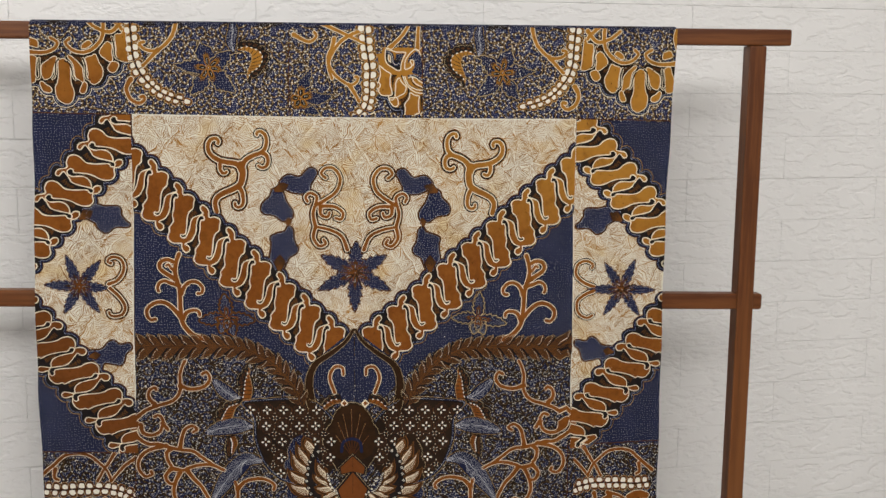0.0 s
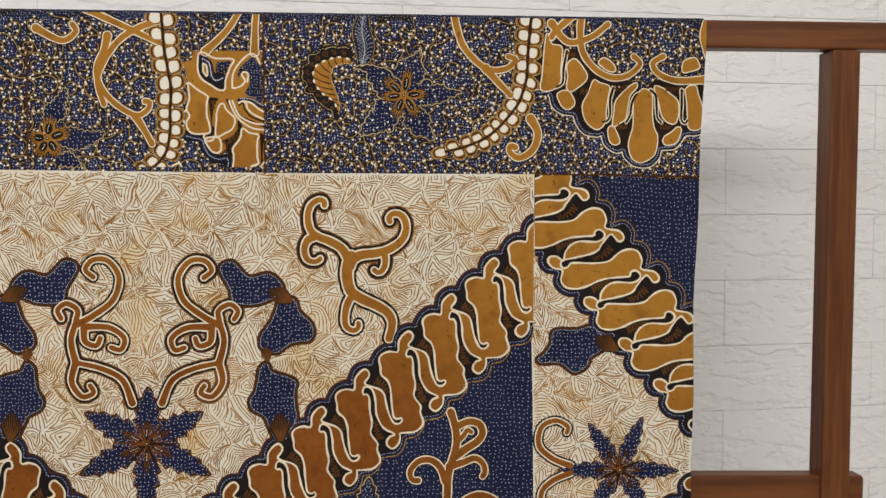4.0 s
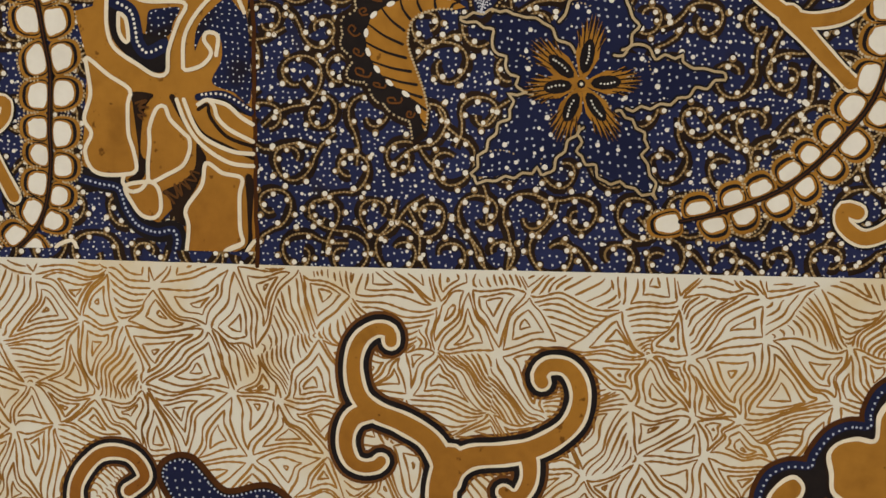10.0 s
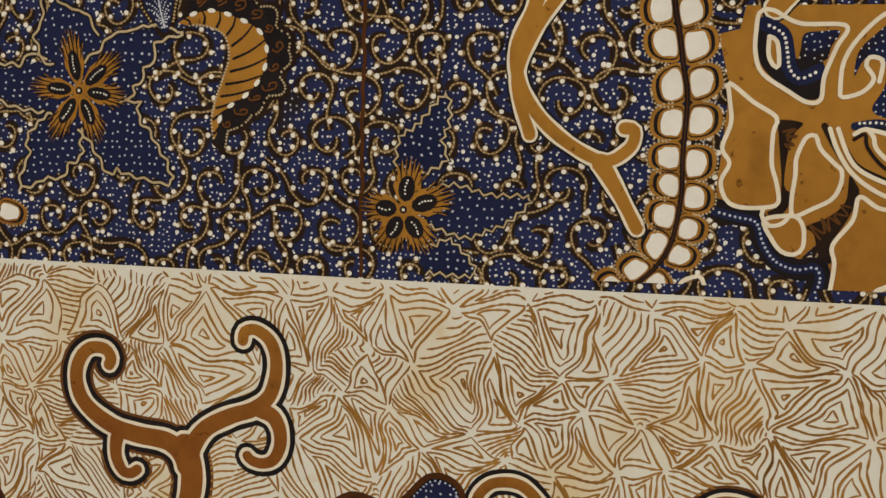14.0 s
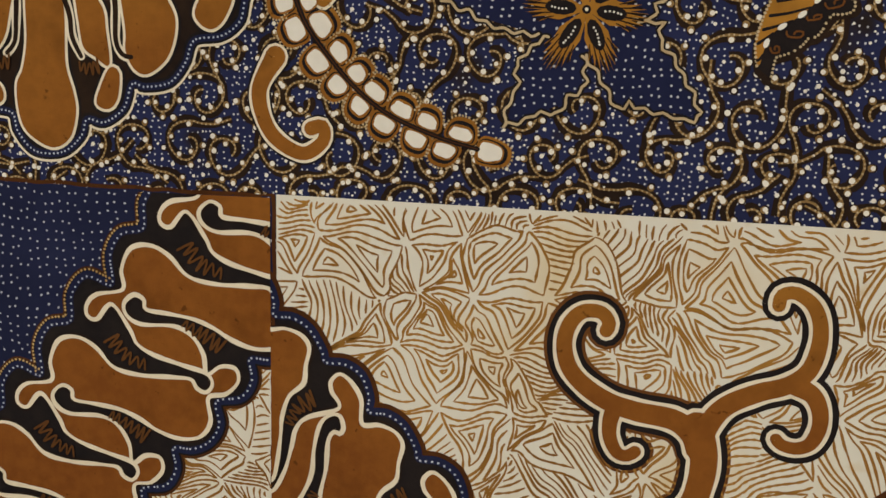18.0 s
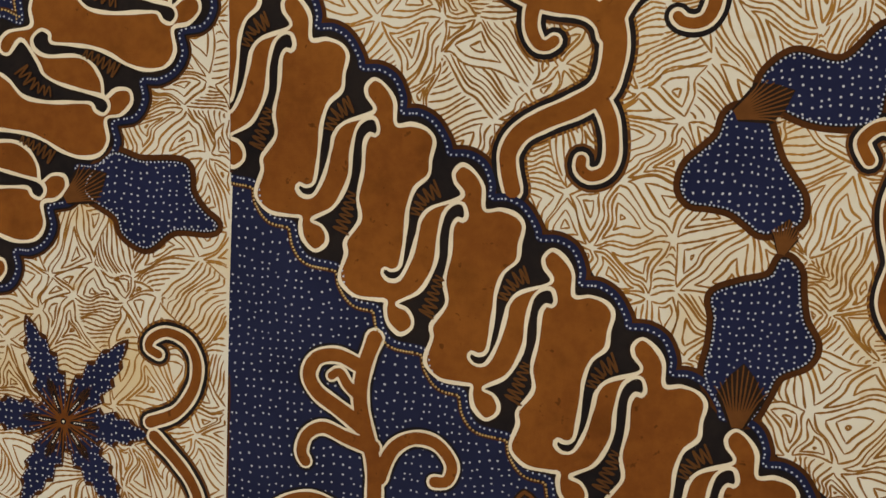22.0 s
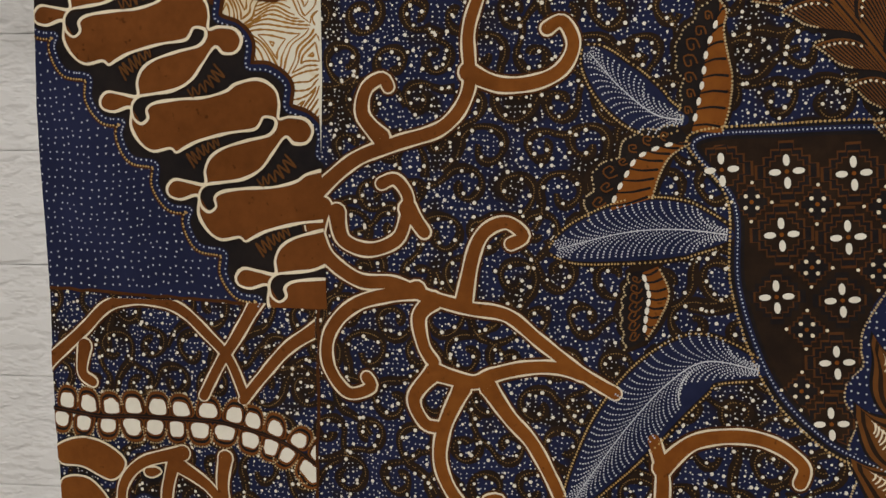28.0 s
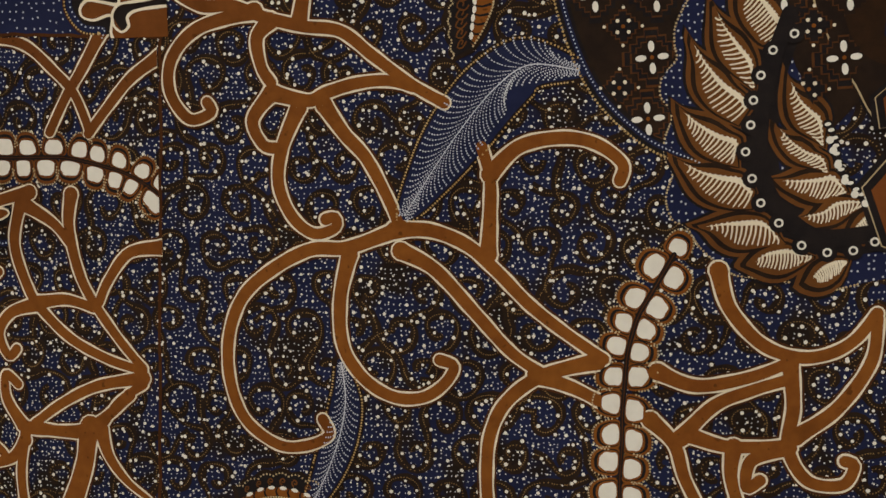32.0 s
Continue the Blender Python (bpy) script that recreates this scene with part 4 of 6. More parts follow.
# ---- figures that repeat on both halves ----
slanting_band("slanting_band", keep, V_UNIT, (-262.6, 1305.2), (40.6, -37.4), (37.0, 41.2), -4, 7, -1, [((-0.3735, 0, 0), (-1, 0, 0)), ((-0.016, 0, 0), (1, 0, 0)), ((-0.019, 0, 1.0915), (0.62, 0, -0.786))])
slanting_band("slanting_band", keep, V_UNIT, (319.0, 1365.5), (-41.9, -35.6), (-35.8, 41.2), -2, 9, -1, [((0.3575, 0, 0), (1, 0, 0)), ((-0.016, 0, 0), (-1, 0, 0)), ((-0.015, 0, 1.0915), (-0.62, 0, -0.786))])
slanting_band("slanting_band_upper", keep, U_UNIT, (-475.8, 1367.4), (35.6, 41.9), (-41.9, 36.9), -4, 4, 1, [((-0.3735, 0, 0), (1, 0, 0)), ((0, 0, 1.4515), (0, 0, 1))])
slanting_band("slanting_band_upper", keep, U_UNIT, (428.7, 1394.2), (-35.4, 40.7), (45.5, 34.5), -4, 4, 1, [((0.3585, 0, 0), (-1, 0, 0)), ((0, 0, 1.4455), (0, 0, 1))])
for put in (keep, flip):
    slanting_band("slanting_band_lower", put, L_UNIT, (-402.0, 981.2), (-36.2, 44.2), (45.1, 36.3), -4, 6, -1, [((-0.3805, 0, 0.96), (1, 0, 0.02)), ((0, 0, 0.888 if put is keep else 0.874), (0, 0, -1))], 0.74)
    tree_of("scroll_tree", put, [
        ([(-199, 1362), (-202, 1368), (-209, 1373), (-223, 1375), (-234, 1378), (-244, 1384), (-250, 1391), (-252, 1400), (-250, 1408), (-245, 1413), (-238, 1413), (-235, 1409), (-236, 1406)], 8.6, 5.0),
        ([(-199, 1362), (-196, 1372), (-190, 1380), (-179, 1386), (-168, 1390), (-161, 1396), (-158, 1405), (-158, 1414), (-161, 1421), (-167, 1425), (-172, 1424), (-173, 1420)], 8.0, 4.6),
        ([(-165, 1390), (-159, 1387), (-156, 1381), (-156, 1374), (-159, 1368), (-164, 1366), (-169, 1367), (-171, 1369)], 6.6, 4.2),
        ([(-231, 1377), (-233, 1371), (-233, 1364), (-230, 1358), (-226, 1357), (-223, 1359)], 6.0, 4.4),
        ([(-200, 1371), (-197, 1360), (-198, 1348), (-202, 1338), (-213, 1331), (-227, 1325), (-237, 1319), (-242, 1311), (-242, 1303), (-240, 1294)], 10.4, 6.8),
        ([(-204, 1336), (-199, 1327), (-197, 1318), (-197, 1309), (-200, 1303), (-206, 1301), (-210, 1304), (-210, 1308)], 6.8, 4.2),
    ], 6.8, 1.45, 2.2, "brown branching scroll edged in cream, black and brown", flare=0.15, skin=1.4)
    tree_of("heart_scroll", put, [
        [(-27, 1229), (-36, 1251), (-55, 1262), (-79, 1268)],
        [(-79, 1268), (-83, 1289), (-78, 1308), (-77, 1318), (-87, 1324), (-95, 1318), (-92, 1310)],
        [(-78, 1304), (-63, 1312), (-44, 1327), (-38, 1348), (-48, 1364), (-62, 1365), (-69, 1356), (-62, 1349)],
        [(-71, 1302), (-48, 1301), (-34, 1291), (-37, 1280), (-46, 1282)],
        [(-71, 1300), (-70, 1288), (-60, 1284), (-56, 1291)],
        [(-79, 1268), (-83, 1250), (-74, 1236), (-63, 1239), (-66, 1246)],
    ], 5.6, 1.35, 1.9, "brown branching scroll edged in cream, black and brown", flare=0.2, skin=1.2)
    tree_of("star_curl", keep, [
        [(-417, 1176), (-403, 1182), (-394, 1194), (-392, 1207), (-397, 1217), (-407, 1221), (-415, 1218), (-417, 1213), (-412, 1210)],
        [(-415, 1169), (-403, 1157), (-395, 1146), (-392, 1135), (-397, 1125), (-408, 1122), (-416, 1124), (-418, 1129)],
    ] if put is keep else [
        [(395, 1160), (378, 1167), (365, 1178), (363, 1190), (368, 1201), (381, 1205), (392, 1199), (391, 1193)],
        [(395, 1153), (378, 1146), (367, 1136), (366, 1122), (372, 1111), (384, 1106), (393, 1110)],
    ], 5.4, 1.3, 1.7, "pair of brown curls edged in cream and dark brown", flare=0.1, skin=1.3)
    tree_of("field_tree", put, [
        ([(-266, 1082), (-277, 1085), (-288, 1092), (-299, 1107), (-302, 1123), (-303, 1140), (-303, 1161), (-305, 1172), (-308, 1183), (-310, 1196), (-308, 1210), (-303, 1224)], 7.4, 6.6),
        ([(-309, 1182), (-321, 1190), (-331, 1197), (-335, 1205), (-331, 1213), (-321, 1215), (-311, 1211)], 7.0, 6.0),
        ([(-311, 1197), (-316, 1201), (-320, 1207), (-324, 1205)], 4.6, 3.4),
        [(-301, 1158), (-294, 1172), (-284, 1178), (-273, 1176), (-266, 1167), (-268, 1159), (-274, 1158)],
        [(-304, 1172), (-317, 1176), (-328, 1180), (-336, 1176), (-339, 1168), (-337, 1163)],
        ([(-300, 1115), (-316, 1135), (-330, 1144), (-344, 1143), (-356, 1134), (-357, 1123), (-351, 1115), (-344, 1116)], 7.2, 5.4),
        [(-298, 1118), (-292, 1127), (-280, 1130), (-273, 1127), (-272, 1121)],
    ], 6.2, 1.25, 1.1, "brown branching tree edged in cream on dotted navy", flare=0.25)
    for name, ring in (
            ("navy_cloud", [(-136, 1339), (-124, 1353), (-104, 1350), (-88, 1364), (-77, 1358), (-87, 1339), (-92, 1326), (-116, 1326)]),
            ("navy_cloud", [(-149, 1328), (-143, 1331), (-135, 1329), (-132, 1322), (-128, 1310), (-123, 1302), (-118, 1294), (-118, 1285), (-123, 1281), (-133, 1279), (-139, 1283), (-146, 1288), (-155, 1290), (-163, 1291), (-167, 1297), (-165, 1306), (-158, 1313), (-152, 1319)]),
            ("navy_cloud", [(-124, 1268), (-118, 1263), (-117, 1254), (-115, 1242), (-110, 1232), (-113, 1224), (-124, 1218), (-129, 1208), (-136, 1197), (-147, 1203), (-154, 1216), (-152, 1229), (-151, 1241), (-152, 1251), (-142, 1256), (-129, 1260)]),
            ("navy_cloud", [(-449, 1289), (-435, 1306), (-419, 1303), (-397, 1302), (-394, 1289), (-388, 1280), (-381, 1274), (-385, 1271), (-403, 1271), (-417, 1262), (-429, 1268), (-433, 1277)]),
            ("navy_cloud", [(-454, 1062), (-432, 1066), (-420, 1078), (-412, 1080), (-403, 1073), (-388, 1075), (-385, 1068), (-394, 1059), (-400, 1042), (-412, 1042), (-427, 1045), (-436, 1041)]),
    ):
        m = Motif(name, put, "navy cloud-shaped figure sown with white dots")
        m.blob(ring, 0.9, 2.6, FINEBLUE, BLACK, DARKBROWN)
        m.dots(PALEBLUE, ring, 0.5, 1.6, H_MARK, closed=True)
        m.done()
    for c, d in (((-140, 1194), (-138, 1224)), ((-125, 1270), (-122, 1286)), ((-146, 1328), (-121, 1339)), ((-460, 1284), (-436, 1298)), ((-453, 1055), (-432, 1058))):
        m = Motif("leaf_tuft", put)
        c, d = Vector(c), Vector(d) - Vector(c)
        n = Vector((-d.y, d.x)) * 0.36
        m.poly(HALO, [c - n * 0.3, c + d * 0.45 - n * 0.95, c + d * 0.75 - n * 0.5, c + d * 0.95, c + d * 0.75 + n * 0.5, c + d * 0.45 + n * 0.95, c + n * 0.3], H_MARK + 0.02)
        for i in range(-5, 6):
            m.line(LEAFBROWN, [c + n * i * 0.03, c + d * 0.42 + n * i * 0.14, c + d * (0.92 - 0.07 * abs(i)) + n * i * 0.21], 1.2, H_TOP + 0.02, 0.5, gap=2.0, caps=False)
        m.done()
    if put is keep:
        leaf_star("side_star", keep, (-464, 1173), [(-483, 1223), (-430, 1214), (-419, 1169), (-434, 1130), (-489, 1129), (-518, 1176)], 9.0)
        leaf_star("field_star", keep, (-227, 1117), [(-232, 1157), (-181, 1110), (-216, 1084), (-239, 1090), (-274, 1112)], 13, 0.5, False)
    else:
        leaf_star("side_star", keep, (444, 1155), [(466, 1205), (501, 1153), (475, 1110), (414, 1112), (385, 1156), (414, 1200)], 8.6)
        leaf_star("field_star", keep, (194, 1110), [(197, 1154), (244, 1098), (205, 1080), (186, 1081), (149, 1110)], 12, 0.5, False, SAND)
    plume("plume", put, [(-174, 867), (-197, 870), (-214, 859), (-231, 839), (-245, 819), (-258, 799)], 14.5)
    plume("plume", put, [(-189, 928), (-211, 930), (-235, 928), (-265, 920)], 13)
    plume("plume", put, [(-209, 979), (-222, 982), (-238, 995), (-251, 1010)], 10)
    plume("plume", put, [(-291, 726), (-289, 708), (-292, 690), (-299, 670), (-309, 650)], 7.8)
    shell("ribbed_wing", put, [(-305, 651), (-318, 655), (-332, 655), (-345, 649)], [(-305, 656), (-318, 660), (-332, 660), (-345, 654)], [(-303, 663), (-318, 667), (-333, 666), (-348, 659)], 7)
    plume("plume", put, [(-208, 1554), (-211, 1570), (-208, 1587), (-210, 1602)], 7.5)
    fern("leaf_garland", put, [(-380, 1071), (-351, 1070), (-307, 1069), (-264, 1069), (-229, 1067), (-197, 1061), (-171, 1047), (-156, 1040), (-123, 1000), (-109, 974)], 18, 21.5, [((-0.379, 0, 0), (-1, 0, 0))])
    shell("ribbed_wing", put, [(-192, 973), (-189, 984), (-188, 997), (-190, 1007), (-192, 1018), (-191, 1026), (-194, 1031)], [(-205, 974), (-203, 983), (-201, 994), (-200, 1002), (-199, 1010), (-196, 1019), (-194, 1027)], [(-209, 978), (-210, 988), (-209, 996), (-212, 1004), (-211, 1015), (-206, 1021), (-202, 1027), (-196, 1033)], 8)
    shell("ribbed_wing", put, [(-205, 969), (-214, 963), (-219, 954), (-222, 944)], [(-210, 969), (-219, 967), (-229, 962), (-234, 954), (-238, 946), (-241, 938)], [(-210, 976), (-222, 975), (-233, 971), (-238, 962), (-248, 957), (-248, 949), (-252, 942), (-250, 933)], 8)
    shell("ribbed_wing", put, [(-219, 913), (-214, 901), (-218, 889), (-224, 879)], [(-226, 910), (-223, 900), (-224, 891), (-225, 881)], [(-231, 910), (-234, 900), (-235, 888), (-233, 874)], 8)
    tree_of("vine", put, [
        [(-385, 944), (-364, 961), (-343, 969), (-319, 977), (-307, 994), (-307, 1019), (-303, 1034), (-298, 1044)],
        [(-307, 1002), (-292, 996), (-275, 997), (-263, 1003), (-258, 1014), (-263, 1024), (-270, 1021)],
        [(-350, 972), (-359, 983), (-357, 995), (-349, 1000), (-346, 996)],
        [(-385, 929), (-378, 914), (-362, 903), (-345, 902), (-328, 896), (-308, 891), (-289, 888), (-273, 876), (-254, 862), (-238, 853)],
        [(-373, 936), (-370, 923), (-357, 918), (-343, 923), (-338, 934), (-337, 944), (-343, 952), (-350, 950)],
        [(-337, 938), (-332, 931), (-329, 927)],
        [(-310, 893), (-305, 917), (-299, 928), (-289, 932), (-281, 926), (-287, 922)],
        [(-333, 899), (-362, 892), (-377, 878), (-379, 861), (-369, 847), (-357, 850), (-359, 855)],
        [(-380, 939), (-383, 923), (-377, 912)],
        [(-325, 894), (-332, 886), (-330, 872), (-325, 864)],
        [(-324, 859), (-306, 855), (-296, 859), (-281, 863), (-266, 864), (-253, 861)],
        [(-298, 853), (-288, 839), (-277, 827), (-267, 809), (-261, 795)],
        [(-311, 852), (-320, 832), (-322, 814), (-315, 798), (-304, 790), (-293, 793), (-293, 798), (-298, 797)],
        [(-325, 859), (-335, 846), (-330, 834), (-323, 832)],
    ], 6.5, 0.95, 1.0, "brown curling vine edged in cream wax", (), DARKBROWN)
    tree_of("vine", put, [
        [(-260, 793), (-270, 789), (-288, 783), (-306, 782), (-326, 772), (-342, 758), (-350, 738), (-350, 715), (-342, 695), (-325, 683), (-310, 683), (-298, 689), (-301, 697)],
        [(-286, 780), (-291, 758), (-290, 735), (-280, 719), (-265, 710), (-250, 710), (-239, 717), (-234, 726), (-241, 729)],
        [(-263, 792), (-245, 792), (-227, 785), (-213, 773), (-197, 757), (-180, 744), (-162, 732)],
        [(-260, 782), (-243, 773), (-223, 752), (-206, 734), (-191, 724)],
        [(-165, 731), (-191, 723), (-208, 710), (-216, 694), (-218, 675), (-217, 655), (-213, 630)],
        [(-194, 723), (-177, 718), (-164, 712)],
        [(-217, 781), (-216, 800), (-216, 817), (-220, 832)],
        [(-216, 819), (-202, 832), (-182, 836), (-166, 833), (-154, 824), (-155, 816)],
    ], 6.5, 0.95, 1.0, "brown curling vine edged in cream wax", (), DARKBROWN)
    tree_of("vine", put, [
        [(-110, 775), (-105, 758), (-91, 742), (-75, 736), (-61, 738), (-50, 745), (-41, 757)],
        [(-137, 727), (-119, 721), (-95, 726), (-77, 734)],
        [(-126, 696), (-111, 712), (-94, 720), (-77, 726)],
        [(-140, 704), (-129, 693), (-124, 677), (-116, 661)],
        [(-123, 698), (-104, 693), (-78, 695)],
        [(-78, 734), (-76, 713), (-78, 694), (-69, 679), (-54, 678), (-49, 687), (-53, 689)],
        [(-75, 699), (-57, 713), (-43, 735), (-41, 755)],
        [(-102, 693), (-103, 679), (-99, 664)],
        [(-78, 694), (-94, 687), (-96, 674), (-90, 678)],
    ], 6.2, 0.95, 1.0, "brown curling vine edged in cream wax", (), DARKBROWN)
    tree_of("side_vine", put, [
        [(-539, 853), (-516, 872), (-500, 886), (-481, 890), (-460, 886), (-443, 872), (-432, 860), (-424, 841)],
        [(-415, 893), (-428, 872), (-437, 859), (-447, 841)],
        [(-383, 879), (-400, 868), (-414, 853), (-425, 840)],
        [(-515, 864), (-517, 850), (-511, 845)],
        [(-460, 810), (-482, 804), (-494, 793), (-496, 779), (-487, 765), (-480, 768)],
        [(-465, 806), (-470, 783), (-462, 758), (-454, 747), (-438, 733), (-417, 723), (-398, 718)],
        [(-436, 809), (-438, 793), (-434, 772), (-427, 756), (-412, 735), (-398, 719)],
        [(-462, 803), (-447, 794), (-437, 783)],
        [(-386, 782), (-404, 779), (-416, 765), (-422, 753)],
        [(-457, 752), (-441, 754), (-425, 750)],
        [(-459, 751), (-474, 746), (-481, 735), (-476, 723), (-471, 727)],
        [(-398, 714), (-424, 709), (-445, 699), (-462, 687)],
        [(-469, 686), (-478, 700), (-478, 713), (-471, 708)],
        [(-462, 685), (-434, 683), (-424, 687), (-412, 701), (-398, 711)],
        ([(-467, 685), (-457, 684), (-436, 685), (-421, 692), (-406, 705)], 5.6, 5.6),
        ([(-429, 687), (-431, 680), (-433, 668), (-438, 653), (-446, 635), (-458, 613)], 9.0, 13.0),
        ([(-423, 686), (-419, 672), (-409, 659), (-395, 649)], 6.4, 2.0),
        ([(-467, 684), (-469, 675), (-471, 660), (-470, 645), (-467, 630), (-463, 613)], 5.2, 5.0),
        ([(-468, 678), (-476, 668), (-492, 664), (-502, 667), (-514, 678), (-522, 690), (-522, 705), (-516, 715), (-508, 715), (-507, 707)], 5.6, 3.6),
        ([(-498, 666), (-495, 673), (-489, 676), (-483, 672), (-480, 668)], 4.4, 4.4),
        ([(-501, 664), (-500, 649), (-494, 634), (-480, 620)], 3.6, 3.6),
        [(-498, 779), (-520, 767), (-528, 753), (-524, 738), (-513, 727), (-509, 735), (-512, 738)],
    ], 5.8, 0.9, 1.0, "brown curling vine edged in cream wax", (((-0.3855, 0, 0), (1, 0, 0)), ((0, 0, 0.890), (0, 0, 1))), DARKBROWN)
    pearls("pearl_string", put, [(-536, 830), (-508, 827), (-488, 828), (-467, 828), (-441, 828), (-428, 826), (-415, 823), (-405, 820), (-395, 815), (-383, 807)],
           ((-2, 10.3, 22.2, 35.9, 48.7, 63.2, 76.4, 90.8, 104.4, 116, 128.5, 140, 152), (-4, 8, 19.8, 32.6, 46, 61.1, 73, 85.6, 101.5, 115.8, 128, 139, 150)), (12.2, 11.6), 0.0, [((-0.3865, 0, 0), (1, 0, 0))])
    pearls("pearl_string", put, [(-130, 782), (-140, 764), (-146, 753), (-149, 743), (-151, 734), (-152, 720), (-153, 706), (-153, 692), (-154, 672), (-153, 652)],
           ((10.0, 24.3, 37.3, 50.3, 62.8, 77.3, 92.3, 106.5, 120.0), (9.8, 25.3, 38.3, 49.8, 62.8, 75.8, 89.8, 103.5, 117.3, 129.5)), (12.6, 12.4), -11.0)
    for ring in ([(-531, 669), (-518, 669), (-509, 662), (-515, 655), (-532, 656)], [(-532, 651), (-521, 650), (-513, 643), (-503, 645), (-499, 631), (-533, 628)], [(-535, 808), (-521, 814), (-506, 812), (-494, 803), (-502, 793), (-519, 799), (-532, 800)], [(-532, 790), (-516, 792), (-504, 779), (-517, 776), (-531, 773)]):
        m = Motif("brown_plate", put)
        m.blob(ring, 1.1, 0.8)
        m.done()
    for eye, wave in (([(-519, 763), (-514, 761), (-513, 755), (-516, 750), (-521, 754)], [(-500, 768), (-505, 765), (-506, 759), (-509, 752), (-515, 747), (-521, 742)]), ([(-514, 689), (-509, 684), (-507, 678), (-512, 675), (-515, 682)], [(-523, 701), (-515, 700), (-508, 695), (-502, 690), (-498, 684), (-498, 674)]), ([(-482, 800), (-476, 801), (-473, 799), (-478, 796), (-482, 797)], [(-490, 775), (-488, 782), (-483, 785), (-477, 783), (-471, 785)])):
        m = Motif("petal_eye", put, "small brown eye-shaped petal in a dotted navy scallop")
        m.line(BLACK, wave, 6.5, 0.70)
        m.line(NAVY, wave, 3.4, 0.84)
        m.dots(PALEBLUE, wave, 0.55, 1.5, 0.98)
        m.blob(eye, 1.0, 2.0)
        m.done()
    # top band
    fan = nudge if put is keep else flip
    pearls("pearl_string", put, [(-372, 1612), (-370, 1595), (-368, 1571), (-367, 1549), (-363, 1533), (-358, 1521), (-349, 1509), (-337, 1496), (-323, 1486), (-303, 1478), (-288, 1474)],
           ((12, 26, 39.5, 53, 66.4, 82.4, 97, 110.7, 121.3, 132.6, 146.9, 158, 171), (14, 28, 42, 55.7, 68.2, 80.7, 92.9, 107.7, 119.6, 130.6, 142.7, 155.5, 167.8)), (13.0, 9.0), 13.0)
    tree_of("hook", put, [
        [(-371, 1508), (-378, 1494), (-373, 1478), (-360, 1470), (-351, 1475), (-351, 1481), (-356, 1480)],
    ], 6.5, 1.1, 0.8)
    tree_of("branch", put, [
        [(-296, 1612), (-299, 1593), (-307, 1573), (-327, 1555), (-346, 1555), (-356, 1564), (-349, 1567)],
        [(-327, 1555), (-340, 1541), (-351, 1530)],
    ], 6.0, 1.1, 0.7)
    tree_of("ring_scroll", fan, [
        [(-423, 1622), (-419, 1596), (-422, 1573), (-435, 1557), (-451, 1550), (-467, 1553), (-478, 1564), (-472, 1571)],
        [(-544, 1551), (-515, 1549), (-497, 1555), (-491, 1565), (-501, 1572)],
        [(-412, 1609), (-395, 1593), (-391, 1587)],
        [(-391, 1600), (-407, 1583), (-429, 1588), (-446, 1601)],
        [(-547, 1574), (-541, 1591), (-544, 1608), (-555, 1625)],
    ], 6.0, 1.1, 0.8)
    for ring in (
            [(-387, 1588), (-391, 1579), (-400, 1576), (-399, 1557), (-399, 1546), (-393, 1539), (-382, 1538), (-383, 1551), (-384, 1564), (-385, 1576)],
            [(-415, 1565), (-422, 1557), (-425, 1550), (-421, 1544), (-411, 1537), (-407, 1540), (-408, 1550), (-407, 1559), (-410, 1564)],
            [(-398, 1532), (-407, 1535), (-413, 1526), (-411, 1521), (-406, 1519), (-401, 1523)],
            [(-433, 1545), (-438, 1543), (-447, 1540), (-446, 1532), (-444, 1518), (-444, 1510), (-440, 1503), (-434, 1502), (-426, 1509), (-423, 1522), (-428, 1533)],
            [(-448, 1500), (-452, 1502), (-456, 1495), (-458, 1488), (-453, 1486), (-449, 1490)],
            [(-467, 1540), (-474, 1544), (-474, 1540), (-468, 1533), (-466, 1523), (-464, 1512), (-459, 1508), (-453, 1505), (-454, 1518), (-456, 1528)],
            [(-481, 1537), (-488, 1535), (-490, 1529), (-490, 1513), (-492, 1502), (-495, 1495), (-494, 1483), (-490, 1476), (-480, 1471), (-472, 1475), (-469, 1485), (-470, 1493), (-473, 1504), (-473, 1521), (-474, 1528)],
            [(-494, 1541), (-501, 1540), (-508, 1535), (-515, 1529), (-516, 1518), (-513, 1509), (-506, 1510), (-501, 1516), (-498, 1528)],
            [(-516, 1503), (-519, 1501), (-515, 1490), (-507, 1487), (-503, 1489), (-504, 1494), (-510, 1498)],
            [(-525, 1540), (-533, 1543), (-536, 1535), (-540, 1524), (-541, 1517), (-539, 1506), (-533, 1503), (-528, 1505), (-527, 1514), (-526, 1528)],
            [(-443, 1568), (-451, 1563), (-453, 1557), (-447, 1557), (-441, 1561), (-438, 1564)],
            [(-523, 1568), (-532, 1571), (-536, 1566), (-536, 1562), (-528, 1559), (-522, 1558), (-521, 1562)],
    ):
        m = Motif("petal", fan, "ochre-brown rounded petal with cream edge")
        mid = sum((Vector(q) for q in ring), Vector((0, 0))) / len(ring)
        m.blob([mid + (Vector(q) - mid) * 1.07 for q in ring], 1.2, 1.2)
        m.done()
    m = Motif("fan_rim", fan)
    rim = [(-376, 1533), (-390, 1533), (-394, 1522), (-402, 1516), (-414, 1514), (-418, 1505), (-425, 1497), (-436, 1495), (-442, 1496), (-446, 1486), (-455, 1480), (-463, 1481), (-466, 1474), (-475, 1467), (-488, 1467), (-496, 1475), (-499, 1483), (-512, 1485), (-518, 1491), (-523, 1498), (-535, 1499), (-543, 1503)]
